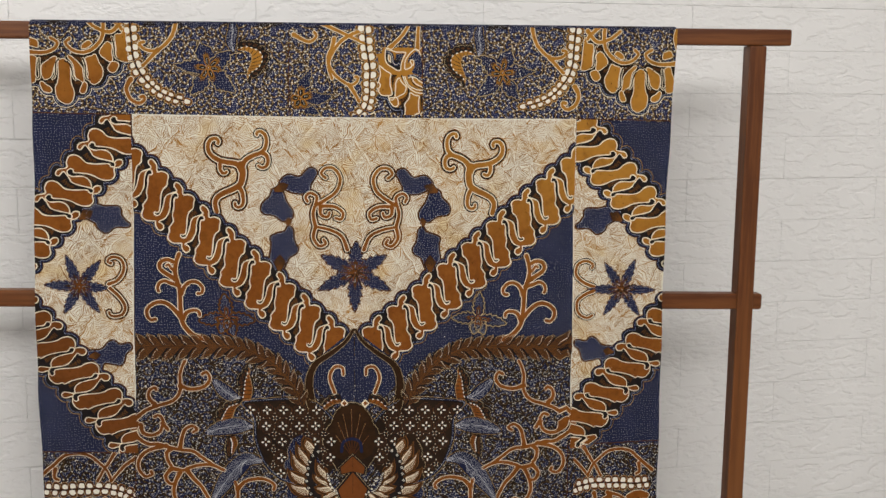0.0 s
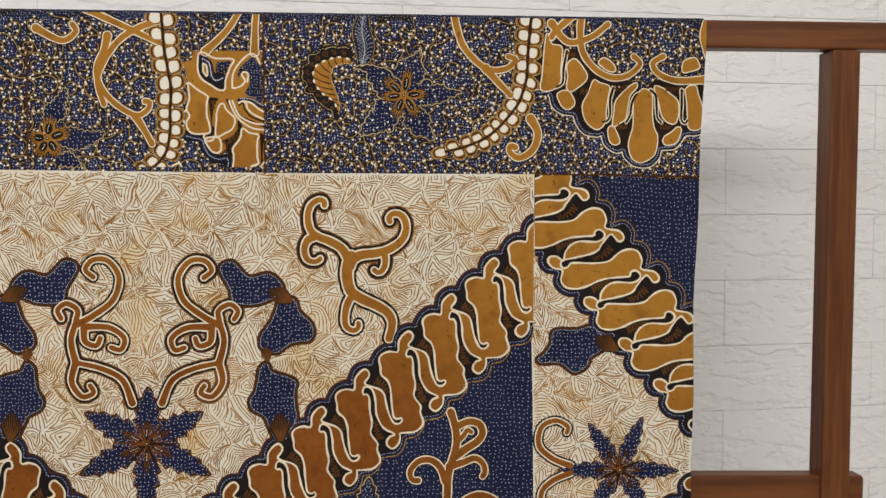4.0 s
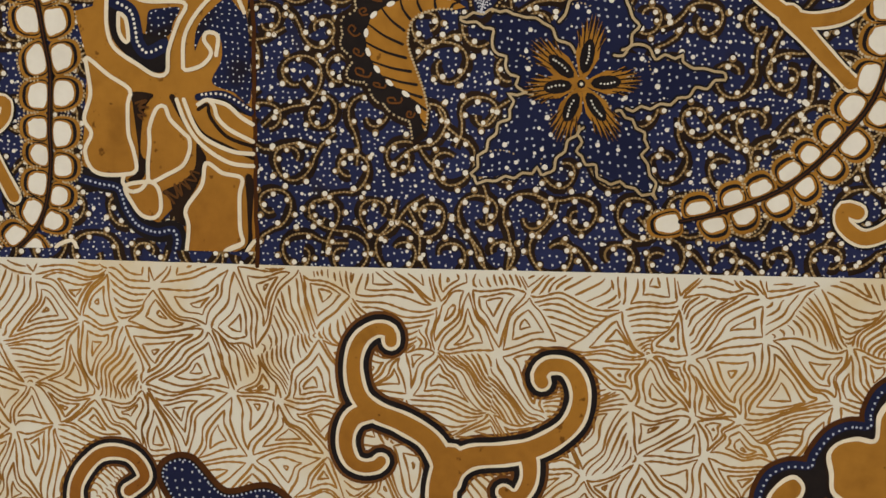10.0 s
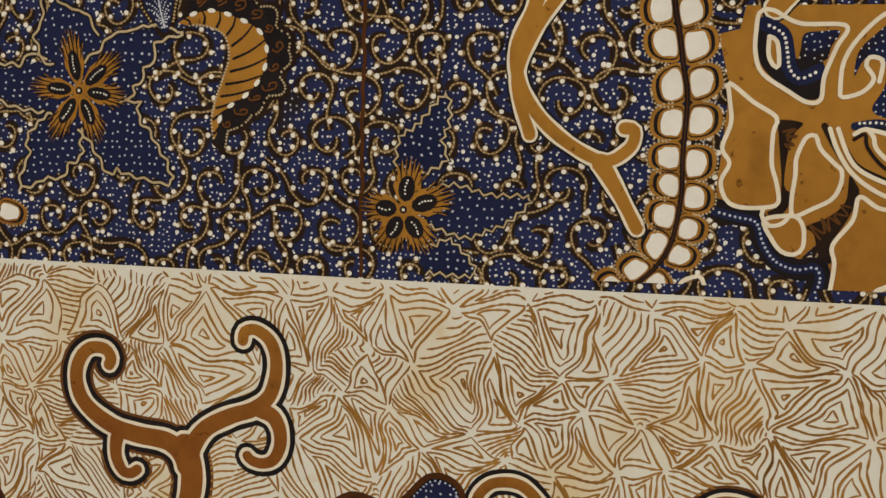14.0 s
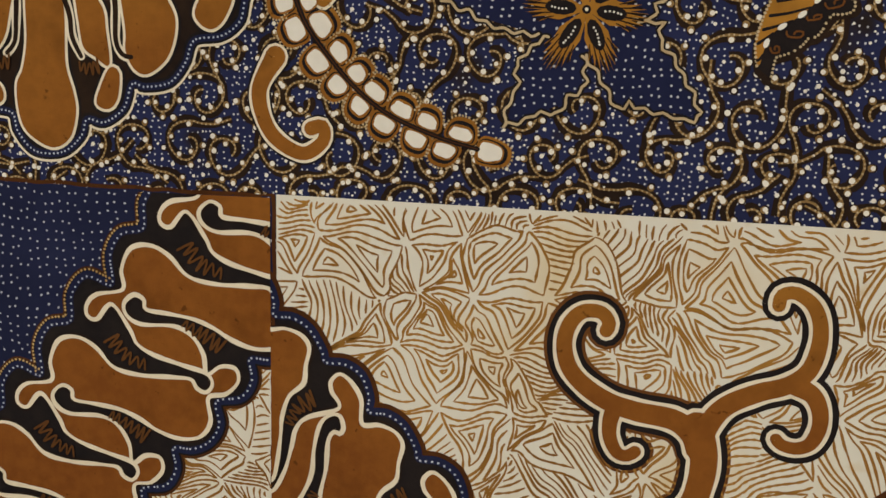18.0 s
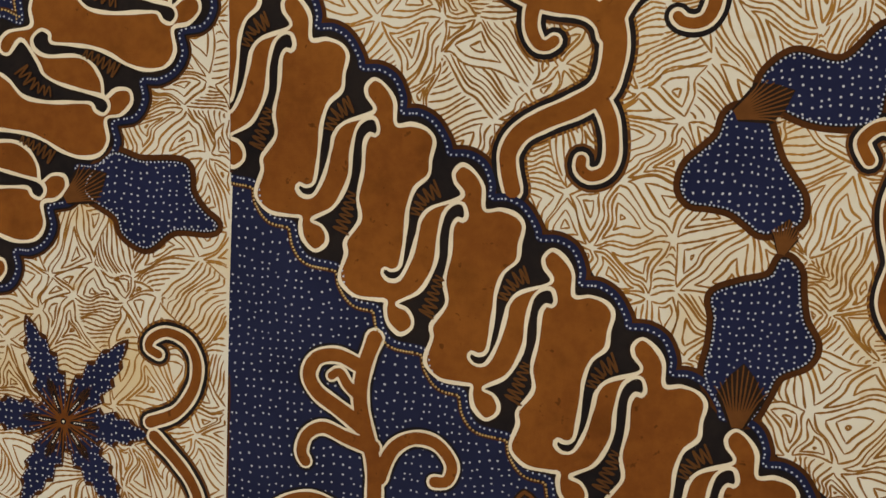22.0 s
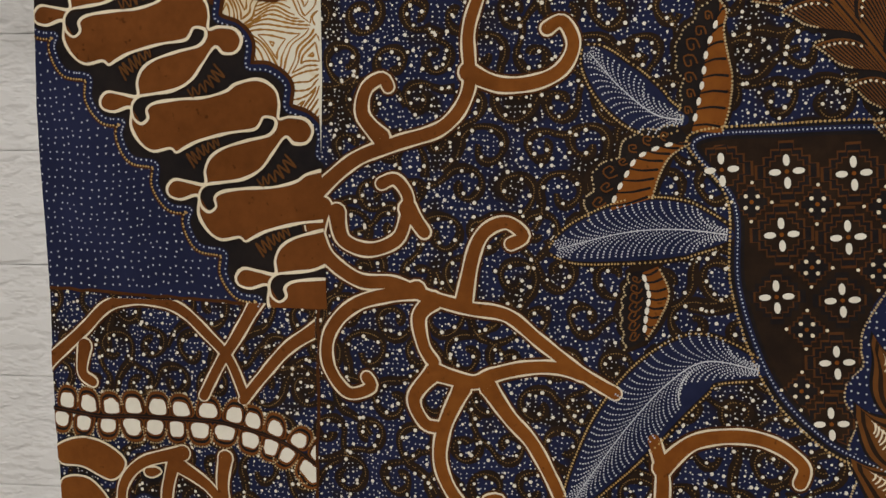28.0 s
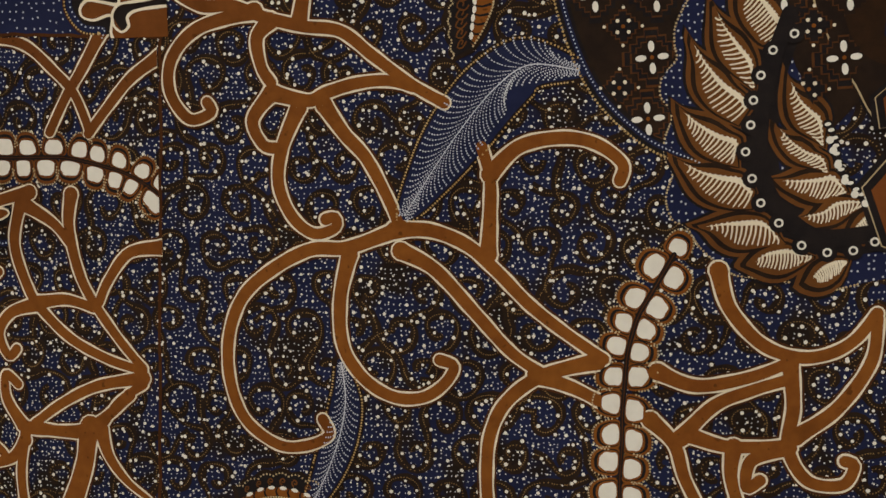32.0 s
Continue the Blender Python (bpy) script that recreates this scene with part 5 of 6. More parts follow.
    m.poly(HALO, rim + [(-547, 1548), (-513, 1551), (-492, 1549), (-482, 1538), (-470, 1547), (-449, 1550), (-432, 1554), (-420, 1571), (-403, 1587), (-388, 1589), (-377, 1570), (-374, 1548)], 0.58)
    m.line(BLACK, rim, 5.6, 0.64)
    m.line(NAVY, rim, 3.0, 0.80)
    m.dots(PALEBLUE, rim, 0.5, 1.5, 0.95)
    edge = smooth(rim)
    heart = Vector(rim[10]) + Vector((0, 40))
    edge = [q + n * (3.0 if n.dot(q - heart) > 0 else -3.0) for q, n in zip(edge, normals(edge))]
    m.strip(CREAM, edge, [0.5] * len(edge), 0.80)
    m.done()
    m = Motif("dark_cane", fan, "dark hooked strokes edged in cream between the petals")
    m.vine([(-406, 1574), (-403, 1558), (-402, 1544), (-396, 1539)], 2.6, 1.8, 1.0, 0.0, HALO)
    m.vine([(-452, 1540), (-449, 1529), (-449, 1514), (-446, 1508), (-442, 1507)], 2.6, 1.8, 1.0, 0.0, HALO)
    m.vine([(-480, 1536), (-474, 1533), (-470, 1524), (-469, 1515), (-465, 1507)], 2.6, 1.8, 1.0, 0.0, HALO)
    m.vine([(-489, 1539), (-494, 1534), (-495, 1524), (-496, 1513), (-500, 1508)], 2.6, 1.8, 1.0, 0.0, HALO)
    m.vine([(-520, 1540), (-520, 1526), (-520, 1511), (-524, 1508), (-526, 1511)], 2.6, 1.8, 1.0, 0.0, HALO)
    m.meander([(-405, 1572), (-410, 1570), (-414, 1571)], 3.0, 9)
    m.meander([(-419, 1536), (-424, 1535), (-427, 1538)], 3.0, 9)
    m.meander([(-453, 1538), (-459, 1540), (-466, 1542)], 3.0, 9)
    m.meander([(-456, 1503), (-461, 1502), (-466, 1503)], 3.0, 9)
    m.meander([(-498, 1504), (-503, 1504), (-509, 1503)], 3.0, 9)
    m.meander([(-503, 1541), (-511, 1540), (-518, 1541)], 3.0, 9)
    m.done()
    m = Motif("leaf_ground", put)
    m.poly(FINEBLUE, [(-200, 1551), (-223, 1554), (-235, 1550), (-243, 1559), (-260, 1566), (-266, 1557), (-269, 1548), (-265, 1540), (-277, 1538), (-289, 1535), (-303, 1532), (-289, 1524), (-267, 1518), (-274, 1506), (-273, 1498), (-278, 1483), (-264, 1489), (-256, 1492), (-248, 1499), (-242, 1501), (-235, 1492), (-222, 1490), (-205, 1489), (-210, 1501), (-218, 1511), (-222, 1523), (-218, 1535), (-212, 1542)], 0.62)
    m.done()
    leaf_star("tuft_flower", put, (-248, 1527), [(-253, 1553), (-271, 1529), (-262, 1506), (-239, 1505), (-226, 1524), (-229, 1543)], 7.0, 0.85, None)
    for zig in ([(-200, 1551), (-212, 1547), (-213, 1540), (-218, 1537), (-218, 1532), (-223, 1529), (-224, 1524), (-231, 1524)], [(-200, 1552), (-218, 1555), (-223, 1553), (-233, 1551), (-239, 1545), (-246, 1540)], [(-239, 1551), (-243, 1559), (-254, 1564), (-265, 1571), (-266, 1557), (-269, 1550), (-265, 1540)], [(-261, 1538), (-270, 1543), (-277, 1538), (-287, 1539), (-289, 1535), (-304, 1532), (-293, 1526), (-283, 1520), (-275, 1519), (-266, 1517)], [(-229, 1523), (-220, 1522), (-221, 1516), (-214, 1507), (-210, 1500), (-205, 1488), (-222, 1489), (-231, 1493), (-235, 1491), (-241, 1501), (-248, 1510)], [(-248, 1510), (-248, 1498), (-254, 1495), (-258, 1488), (-264, 1489), (-278, 1483), (-276, 1492), (-273, 1500), (-274, 1506), (-266, 1515), (-262, 1517)]):
        m = Motif("leaf_outline", put)
        ln = smooth(zig, False, 3.0)
        rnd = random.Random(int(zig[0][0]))
        ln = [q + n * (1.4 if i % 2 else -1.4) * rnd.random() for i, (q, n) in enumerate(zip(ln, normals(ln)))]
        m.line(BLACK, ln, 2.6, H_EDGE - 0.1)
        m.line(SAND, ln, 1.05, H_LINE)
        m.done()
    shell("shell_fan", put, [(-198, 1555), (-191, 1555), (-184, 1553), (-180, 1549), (-179, 1541), (-182, 1532), (-185, 1524), (-187, 1515), (-186, 1507)], [(-202, 1556), (-194, 1560), (-185, 1561), (-175, 1558), (-167, 1554), (-163, 1549), (-162, 1541), (-165, 1533), (-171, 1526), (-180, 1520), (-183, 1516), (-185, 1508)], [(-197, 1569), (-186, 1570), (-171, 1568), (-167, 1564), (-159, 1561), (-157, 1553), (-153, 1550), (-152, 1541), (-156, 1536), (-155, 1528), (-163, 1524), (-167, 1518), (-175, 1513), (-180, 1509), (-182, 1503)], 12)

# ---- figures of the middle ----
put = keep
leaf_star("heart_star", put, (-14, 1190), [(-12, 1242), (37, 1218), (43, 1160), (-15, 1125), (-74, 1162), (-69, 1219)], 12.5)
pearls("pearl_string", put, [(3, 1612), (4, 1590), (6, 1563), (8, 1552), (10, 1539), (12, 1526), (11, 1504), (11, 1488), (8, 1470), (2, 1459), (-8, 1450), (-16, 1444)],
       ((8, 23, 38, 52.6, 66.8, 82.6, 96, 112.1, 125, 137.9, 148, 160.5), (4, 19, 34.5, 49.5, 64.3, 80.1, 96.4, 109.7, 121.7, 133.9, 148.4, 162.3, 174)), (13.6, 11.0), 0.0, [((0, 0, 1.4525), (0, 0, -1))])
tree_of("middle_scroll", put, [
    [(90, 1561), (91, 1591), (94, 1612)],
    [(44, 1561), (65, 1582), (81, 1608)],
    [(-46, 1575), (-49, 1562), (-56, 1545), (-53, 1528), (-40, 1512), (-21, 1501), (-10, 1506), (-8, 1513), (-12, 1514)],
    [(-21, 1500), (-13, 1487), (-6, 1474)],
    [(-74, 1603), (-27, 1582), (12, 1564)],
    [(8, 1593), (-33, 1573), (-55, 1538), (-50, 1511)],
    [(-111, 1581), (-88, 1570), (-75, 1578), (-78, 1585)],
], 5.6, 1.1, 0.8, "", [((0, 0, 1.4525), (0, 0, -1))])
Motif.count = 0
m = Motif("petal_ground", put, "ochre-brown scroll ground with navy and black gaps")
m.wide = True
m.poly(BROWN, [(23, 1551), (31, 1553), (33, 1562), (97, 1562), (96, 1548), (99, 1485), (98, 1452), (100, 1446), (68, 1444), (68, 1462), (66, 1473), (57, 1464), (49, 1464), (44, 1468), (42, 1477), (40, 1483), (29, 1485), (24, 1488), (26, 1506), (28, 1531)], 0.67)
m.poly(BLACK, smooth([(38, 1554), (41, 1556), (49, 1552), (52, 1542), (62, 1541), (62, 1528), (57, 1526), (50, 1529), (41, 1537), (38, 1544)], True), 0.76)
m.poly(BLACK, smooth([(75, 1517), (86, 1518), (97, 1512), (98, 1508), (85, 1513)], True), 0.74)
m.poly(ISEN, smooth([(55, 1551), (61, 1552), (68, 1552), (65, 1546), (63, 1541), (54, 1541), (54, 1546)], True), 0.78)
m.poly(ISEN, smooth([(88, 1556), (93, 1551), (96, 1548), (97, 1515), (90, 1518), (81, 1522), (85, 1531), (85, 1539), (82, 1543), (77, 1541), (74, 1535), (75, 1544), (81, 1551)], True), 0.74)
m.line(BLACK, [(24, 1483), (32, 1481), (40, 1479), (43, 1471), (48, 1464), (56, 1460), (63, 1461), (65, 1457), (64, 1451), (65, 1444)], 8.5, 0.72)
m.line(NAVY, [(24, 1482), (32, 1480), (40, 1478), (43, 1470), (48, 1463), (56, 1460), (63, 1461), (65, 1457), (64, 1451), (65, 1444)], 3.6, 0.86)
m.dots(PALEBLUE, [(24, 1482), (32, 1480), (40, 1478), (43, 1470), (48, 1463), (56, 1460), (63, 1461), (65, 1457), (64, 1451), (65, 1444)], 0.6, 1.6, 1.0)
m.line(NAVY, [(40, 1555), (47, 1551), (49, 1544), (50, 1538), (54, 1534), (61, 1537)], 5.5, 0.9)
m.dots(WHITE, [(40, 1555), (47, 1551), (49, 1544), (50, 1538), (54, 1534), (61, 1537)], 0.7, 1.7, 1.04)
m.line(NAVY, [(75, 1516), (86, 1517), (97, 1510)], 3.0, 0.9)
m.dots(WHITE, [(75, 1517), (86, 1517), (97, 1511)], 0.6, 1.6, 1.04)
m.poly(BROWN, smooth([(42, 1549), (45, 1548), (46, 1540), (44, 1539), (43, 1543)], True), 0.9)
m.line(CREAM, [(42, 1550), (45, 1548), (46, 1539), (44, 1539), (42, 1543), (42, 1549)], 1.7, 1.12)
m.line(CREAM, [(37, 1552), (38, 1559), (43, 1560), (53, 1555), (70, 1554), (67, 1546), (63, 1535), (62, 1526), (57, 1525), (50, 1529), (40, 1536), (37, 1544), (37, 1553)], 1.7, 1.12)
m.line(CREAM, [(95, 1550), (91, 1558), (85, 1559), (76, 1551), (70, 1541), (69, 1530), (70, 1527), (77, 1529), (81, 1534), (78, 1539), (79, 1542), (82, 1542), (84, 1540), (83, 1533)], 1.7, 1.12)
m.poly(HALO, smooth([(47, 1518), (56, 1517), (53, 1513), (51, 1506), (50, 1493), (53, 1489), (51, 1483), (47, 1480), (44, 1482), (48, 1485), (49, 1493), (48, 1504), (47, 1513)], True), 0.74)
m.poly(HALO, smooth([(59, 1477), (67, 1481), (73, 1487), (74, 1497), (76, 1495), (78, 1490), (74, 1480), (69, 1471), (69, 1463), (64, 1466), (62, 1474)], True), 0.74)
m.poly(HALO, smooth([(94.5, 1484), (98, 1482), (97, 1465), (97, 1457), (94, 1449), (89, 1450), (91, 1453), (95, 1456), (95, 1471)], True), 0.74)
m.line(HALO, [(64, 1516), (68, 1508), (73, 1500)], 2.6, 0.78, 1.4)
m.line(HALO, [(72, 1508), (77, 1501), (87, 1496), (98, 1491)], 1.3, 0.78)
m.line(HALO, [(75, 1511), (79, 1513), (80, 1508), (87, 1500), (98, 1496)], 1.5, 0.80)
for edge in (
        [(66, 1515), (69, 1507), (74, 1499), (81, 1493), (89, 1489), (98, 1488)], [(69, 1515), (73, 1505), (78, 1499), (89, 1494), (98, 1493)],
        [(75, 1513), (79, 1515), (82, 1512), (83, 1508), (88, 1503), (98, 1498)], [(79, 1515), (87, 1513), (93, 1508), (98, 1505)],
        [(43, 1484), (42, 1481), (45, 1477), (50, 1478), (53, 1482)], [(93, 1456), (86, 1453), (85, 1450), (89, 1447), (93, 1448), (95, 1453), (98, 1457)],
        [(13, 1447), (12, 1453), (19, 1456), (21, 1453), (24, 1447)]):
    m.line(CREAM, edge, 1.7, 1.12)
m.meander([(51, 1515), (52, 1511), (50, 1507)], 2.4, 8)
m.meander([(61, 1474), (64, 1477), (69, 1479), (74, 1486)], 3.2, 11)
m.cut([((0, 0, 1.4525), (0, 0, -1))])
m.done()
for ring in (
        [(28, 1532), (37, 1525), (46, 1519), (45, 1513), (45, 1501), (47, 1494), (48, 1486), (43, 1484), (33, 1484), (28, 1487), (26, 1494), (29, 1501), (26, 1507), (29, 1517), (28, 1527)],
        [(53, 1487), (54, 1497), (54, 1503), (56, 1509), (58, 1512), (61, 1512), (63, 1507), (69, 1501), (71, 1499), (71, 1494), (68, 1488), (61, 1484), (54, 1481)],
        [(43, 1479), (46, 1472), (50, 1467), (55, 1466), (58, 1469), (58, 1476), (56, 1480), (52, 1481)],
        [(78, 1489), (76, 1480), (69, 1470), (70, 1463), (69, 1453), (67, 1443), (84, 1443), (86, 1452), (93, 1456), (92, 1462), (92, 1476), (93, 1483), (85, 1485)],
):
    m = Motif("petal", put, "ochre-brown angular petal with cream edge")
    ln = smooth(ring, True, 1.6)
    m.poly(BROWN, ln, 0.9)
    m.line(CREAM, ln + ln[:1], 1.7, 1.12, curved=False)
    m.cut([((0, 0, 1.4525), (0, 0, -1))])
    m.done()
leaf_star("tuft_flower", put, (-102, 1479), [(-99, 1500), (-81, 1486), (-91, 1462), (-111, 1461), (-120, 1480)], 9, 0.9, None)
for leaf in ([(-92, 1488), (-81, 1490), (-73, 1488), (-65, 1486), (-49, 1485), (-58, 1475), (-67, 1471), (-76, 1468), (-92, 1473)], [(-106, 1497), (-104, 1509), (-97, 1514), (-85, 1527), (-83, 1516), (-86, 1508), (-84, 1500), (-94, 1494)], [(-98, 1466), (-90, 1464), (-82, 1467), (-71, 1453), (-92, 1453)]):
    m = Motif("flower_leaf", put, "dotted navy leaf with a jagged cream outline")
    ln = smooth(leaf, False, 2.1)
    ln = [q + n * (0.9 if i % 2 else -0.9) for i, (q, n) in enumerate(zip(ln, normals(ln)))]
    m.poly(FINEBLUE, ln, 0.62)
    m.line(BLACK, ln, 2.4, 0.66, curved=False)
    m.line(SAND, ln, 0.95, H_LINE, curved=False)
    m.done()
for a, b in (((98.4, 1612.0), (98.9, 1446.7)), ((-119.7, 1567.1), (-120.6, 1450.6)), ((-383.5, 890.0), (-391.0, 640.0)), ((-372.0, 1452.0), (-373.0, 1300.0)), ((-373.0, 1300.0), (-379.0, 1100.0)), ((-379.0, 1100.0), (-383.5, 890.0)), ((355.0, 880.0), (355.0, 640.0)), ((-372.0, 1452.0), (-533.0, 1455.0)), ((358.0, 1447.0), (521.0, 1444.0)), ((-383.0, 888.0), (-535.0, 894.5)), ((355.0, 880.0), (519.0, 884.0))):
    m = Motif("dye_seam", put)
    a, b = Vector(a), Vector(b)
    rnd = random.Random(int(a.x))
    m.line(DARKBROWN, [a.lerp(b, i / 24) + Vector((rnd.uniform(-0.5, 0.5), rnd.uniform(-0.5, 0.5))) for i in range(25)], 1.7, H_EDGE - 0.1)
    m.done()

# ---- the crowned winged figure in the middle ----
def feather(m, crest, low, seed):
    """A cream comb-like wing feather on a brown lobe."""
    rnd = random.Random(seed)
    top, edge = smooth([Vector(q) for q in crest]), smooth([Vector(q) for q in low])
    mid = (sum(top, Vector((0, 0))) / len(top) + sum(edge, Vector((0, 0))) / len(edge)) / 2
    ring = top + edge[::-1]
    for grow, mat, h in ((7.4, BLACK, 0.84), (6.2, LEAFBROWN, 0.98), (4.4, HALO, 1.12), (2.6, LEAFBROWN, 1.26)):
        m.poly(mat, [q + (q - mid).normalized() * grow + (top[0] - mid).normalized() * grow * 0.5 for q in ring], h)
    body = [along(top, k / 20 * 0.999)[0] for k in range(21)]
    inner = [along(top, k / 20 * 0.999)[0].lerp(along(edge, k / 20 * 0.999)[0], 0.20 * min(1.0, 0.3 + k / 14)) for k in range(21)]
    m.poly(CREAM, body + inner[::-1], 1.42)
    for k in range(15):
        s = (k + 0.8) / 15.6
        a = along(top, min(0.999, s + 0.05))[0]
        b = along(edge, min(0.999, s * 0.97))[0]
        m.line(CREAM, [a, a.lerp(b, 0.55) + (body[-1] - body[0]).normalized() * 0.5, b + Vector((rnd.uniform(-0.4, 0.4), rnd.uniform(-0.4, 0.4)))], 1.0, 1.42, 0.6, gap=1.6)


PATCH = [(-204, 969), (-166, 974), (-109, 974), (-76, 961), (-51, 934), (-43, 889), (-53, 849), (-97, 814), (-121, 825), (-145, 837), (-168, 862), (-183, 903), (-186, 942)]
FOLD = [(-122, 895), (-130, 885), (-130, 872), (-136, 862), (-135, 852), (-131, 847), (-135, 832), (-132, 819), (-134, 811), (-126, 798), (-118, 785), (-96, 773), (-64, 768), (-37, 780), (-38, 803), (-47, 809), (-56, 818), (-61, 826), (-64, 840), (-72, 851), (-77, 863), (-80, 878), (-87, 897), (-92, 905), (-105, 905), (-114, 900)]
for put in (keep, flip):
    m = Motif("spread_wing", put, "dark brown wing panel with white four-petal flowers")
    m.wide = True
    ln = smooth(PATCH, True)
    m.poly(HALO, ln, 0.72)
    m.line(BLACK, PATCH[-6:] + PATCH[:5], 6.0, H_EDGE)
    m.line(NAVY, PATCH[-6:] + PATCH[:5], 2.6, H_LINE)
    m.dots(PALEBLUE, PATCH[-6:] + PATCH[:5], 0.45, 1.4, H_FILL)
    e = [q + (q - Vector((-110, 900))).normalized() * 3.6 for q in (Vector(p) for p in PATCH[-6:] + PATCH[:5])]
    m.dots(GOLD, e, 0.65, 1.5, H_FILL)
    panel = [Vector(q) for q in PATCH]
    folded = [Vector(q) for q in FOLD]                     # where the folded wing lies over the panel

    def within(q, grow):
        c = Vector((-125, 900))
        hit = False
        q = c + (q - c) * grow
        for a, b in zip(panel, panel[1:] + panel[:1]):
            if (a.y > q.y) != (b.y > q.y) and q.x < (b.x - a.x) * (q.y - a.y) / (b.y - a.y) + a.x:
                hit = not hit
        return hit

    def cross(q, r):
        """A stepped four-armed cloud outline."""
        out = []
        for k in range(4):
            a = math.radians(90 * k + 3)
            ux, uy = Vector((math.cos(a), math.sin(a))), Vector((-math.sin(a), math.cos(a)))
            out += [q + ux * r * x + uy * r * y for x, y in ((1.0, -0.24), (1.0, 0.24), (0.74, 0.24), (0.74, 0.50), (0.50, 0.50), (0.50, 0.74), (0.24, 0.74))]
        return out

    for i in range(-8, 9):
        for j in range(-8, 9):
            q = Vector((-165.6 + i * 13.85 + j * 0.75, 928.4 + j * 13.9 - i * 0.35))
            if (i + j) % 2 or not within(q, 1.09) or inside(q, folded):
                continue
            big = i % 2 == 0
            for r, mat, h in ((13.6, STAIR, 0.74), (12.4, BLACK, 0.88), (9.9, STAIR, 1.02), (9.0, HALO, 1.16)) if big else ((7.8, STAIR, 1.30), (6.8, BLACK, 1.44)):
                ring = []
                for p in cross(q, r):                        # drawn in as far as the panel's edge
                    while (not within(p, 1.03) or inside(p, folded)) and (p - q).length > 0.5:
                        p = q + (p - q) * 0.9
                    ring.append(p)
                m.poly(mat, ring, h)
            if big:
                for k in range(4):
                    a = math.radians(90 * k + 5)
                    e = q + Vector((math.cos(a), math.sin(a))) * 5.0
                    if not inside(e, folded):
                        m.disc(WHITE, e, 2.6, 1.58, 1.45, a, 10)
                m.disc(BROWN, q, 1.0, 1.58)
            else:
                for k in range(4):
                    a = math.radians(90 * k + 45)
                    for turn, far, r in ((a, 3.6, 0.95), (a + 0.785, 8.6, 0.8)):
                        e = q + Vector((math.cos(turn), math.sin(turn))) * far
                        if not inside(e, folded):
                            m.disc(CREAM, e, r, 1.58, n=7)
                m.disc(BROWN, q, 1.0, 1.58)
    m.done()
    m = Motif("folded_wing", put, "cream comb-like wing feathers along a black crescent")
    m.wide = True
    m.poly(FINEBLUE, smooth([(-121, 905), (-130, 888), (-131, 878), (-130, 871), (-136, 864), (-137, 855), (-132, 846), (-135, 834), (-134, 824), (-131, 820), (-134, 808), (-131, 798), (-125, 795), (-118, 785), (-105, 774), (-95, 772), (-78, 770), (-66, 766), (-49, 770), (-33, 778), (-31, 813), (-50, 811), (-60, 828), (-68, 849), (-79, 869), (-83, 889), (-95, 911)], True), 0.70)
    m.dots(SAND, [(-121, 905), (-130, 888), (-131, 878), (-130, 871), (-136, 864), (-137, 855), (-132, 846), (-135, 834), (-134, 824), (-131, 820), (-134, 808), (-131, 798), (-125, 795), (-118, 785), (-105, 774), (-95, 772), (-78, 770), (-66, 766), (-49, 770)], 0.6, 1.3, 0.85)
    crescent = [(-81, 890), (-88, 869), (-92, 848), (-93, 831), (-91, 816), (-86, 806), (-78, 797), (-68, 791), (-54, 791), (-38, 794)]
    m.line(BLACK, crescent, 15.0, 0.84, 17.0)
    for seed, (crest, low) in enumerate((
            ([(-99, 901), (-92, 896), (-87, 890), (-84, 885), (-85, 879)], [(-101, 895), (-100, 889), (-96, 883), (-92, 878), (-85, 878)]),
            ([(-112, 891), (-109, 885), (-102, 876), (-97, 869), (-96, 858)], [(-113, 890), (-112, 882), (-110, 874), (-105, 866), (-96, 857)]),
            ([(-122, 877), (-117, 869), (-109, 860), (-101, 854), (-99, 849)], [(-122, 873), (-119, 864), (-117, 855), (-112, 848), (-103, 842)]),
            ([(-126, 847), (-120, 842), (-111, 837), (-103, 834), (-104, 828)], [(-125, 842), (-121, 835), (-116, 829), (-109, 825), (-103, 823)]),
            ([(-126, 824), (-118, 820), (-108, 818), (-101, 817), (-96, 811)], [(-125, 821), (-120, 815), (-114, 809), (-106, 805), (-97, 804)]),
            ([(-116, 795), (-105, 797), (-93, 798), (-88, 795), (-85, 791)], [(-115, 794), (-109, 792), (-103, 788), (-96, 787), (-82, 788)]),
            ([(-94, 779), (-89, 783), (-80, 785), (-75, 783), (-70, 782)], [(-94, 778), (-90, 777), (-83, 776), (-76, 778), (-70, 781)]),
            ([(-69, 772), (-65, 777), (-59, 780), (-55, 780)], [(-67, 771), (-63, 771), (-59, 774), (-55, 779)]),
            ([(-80, 860), (-76, 852), (-71, 847), (-67, 843), (-66, 832)], [(-80, 855), (-79, 848), (-76, 841), (-72, 837), (-66, 832)]),
            ([(-84, 839), (-80, 834), (-73, 829), (-66, 826), (-64, 820)], [(-84, 836), (-81, 830), (-76, 826), (-71, 823), (-64, 820)]),
            ([(-83, 816), (-75, 816), (-67, 817), (-61, 818), (-56, 811)], [(-82, 815), (-78, 812), (-72, 810), (-65, 808), (-57, 811)]),
            ([(-73, 800), (-65, 802), (-60, 806), (-53, 807), (-47, 806)], [(-72, 799), (-66, 797), (-60, 799), (-54, 802), (-48, 805)]),
            ([(-52, 794), (-48, 799), (-43, 803), (-38, 804)], [(-52, 793), (-47, 794), (-43, 796), (-39, 802)]),
    )):
        feather(m, crest, low, seed)
    m.line(BLACK, crescent, 7.0, 1.56, 8.0)
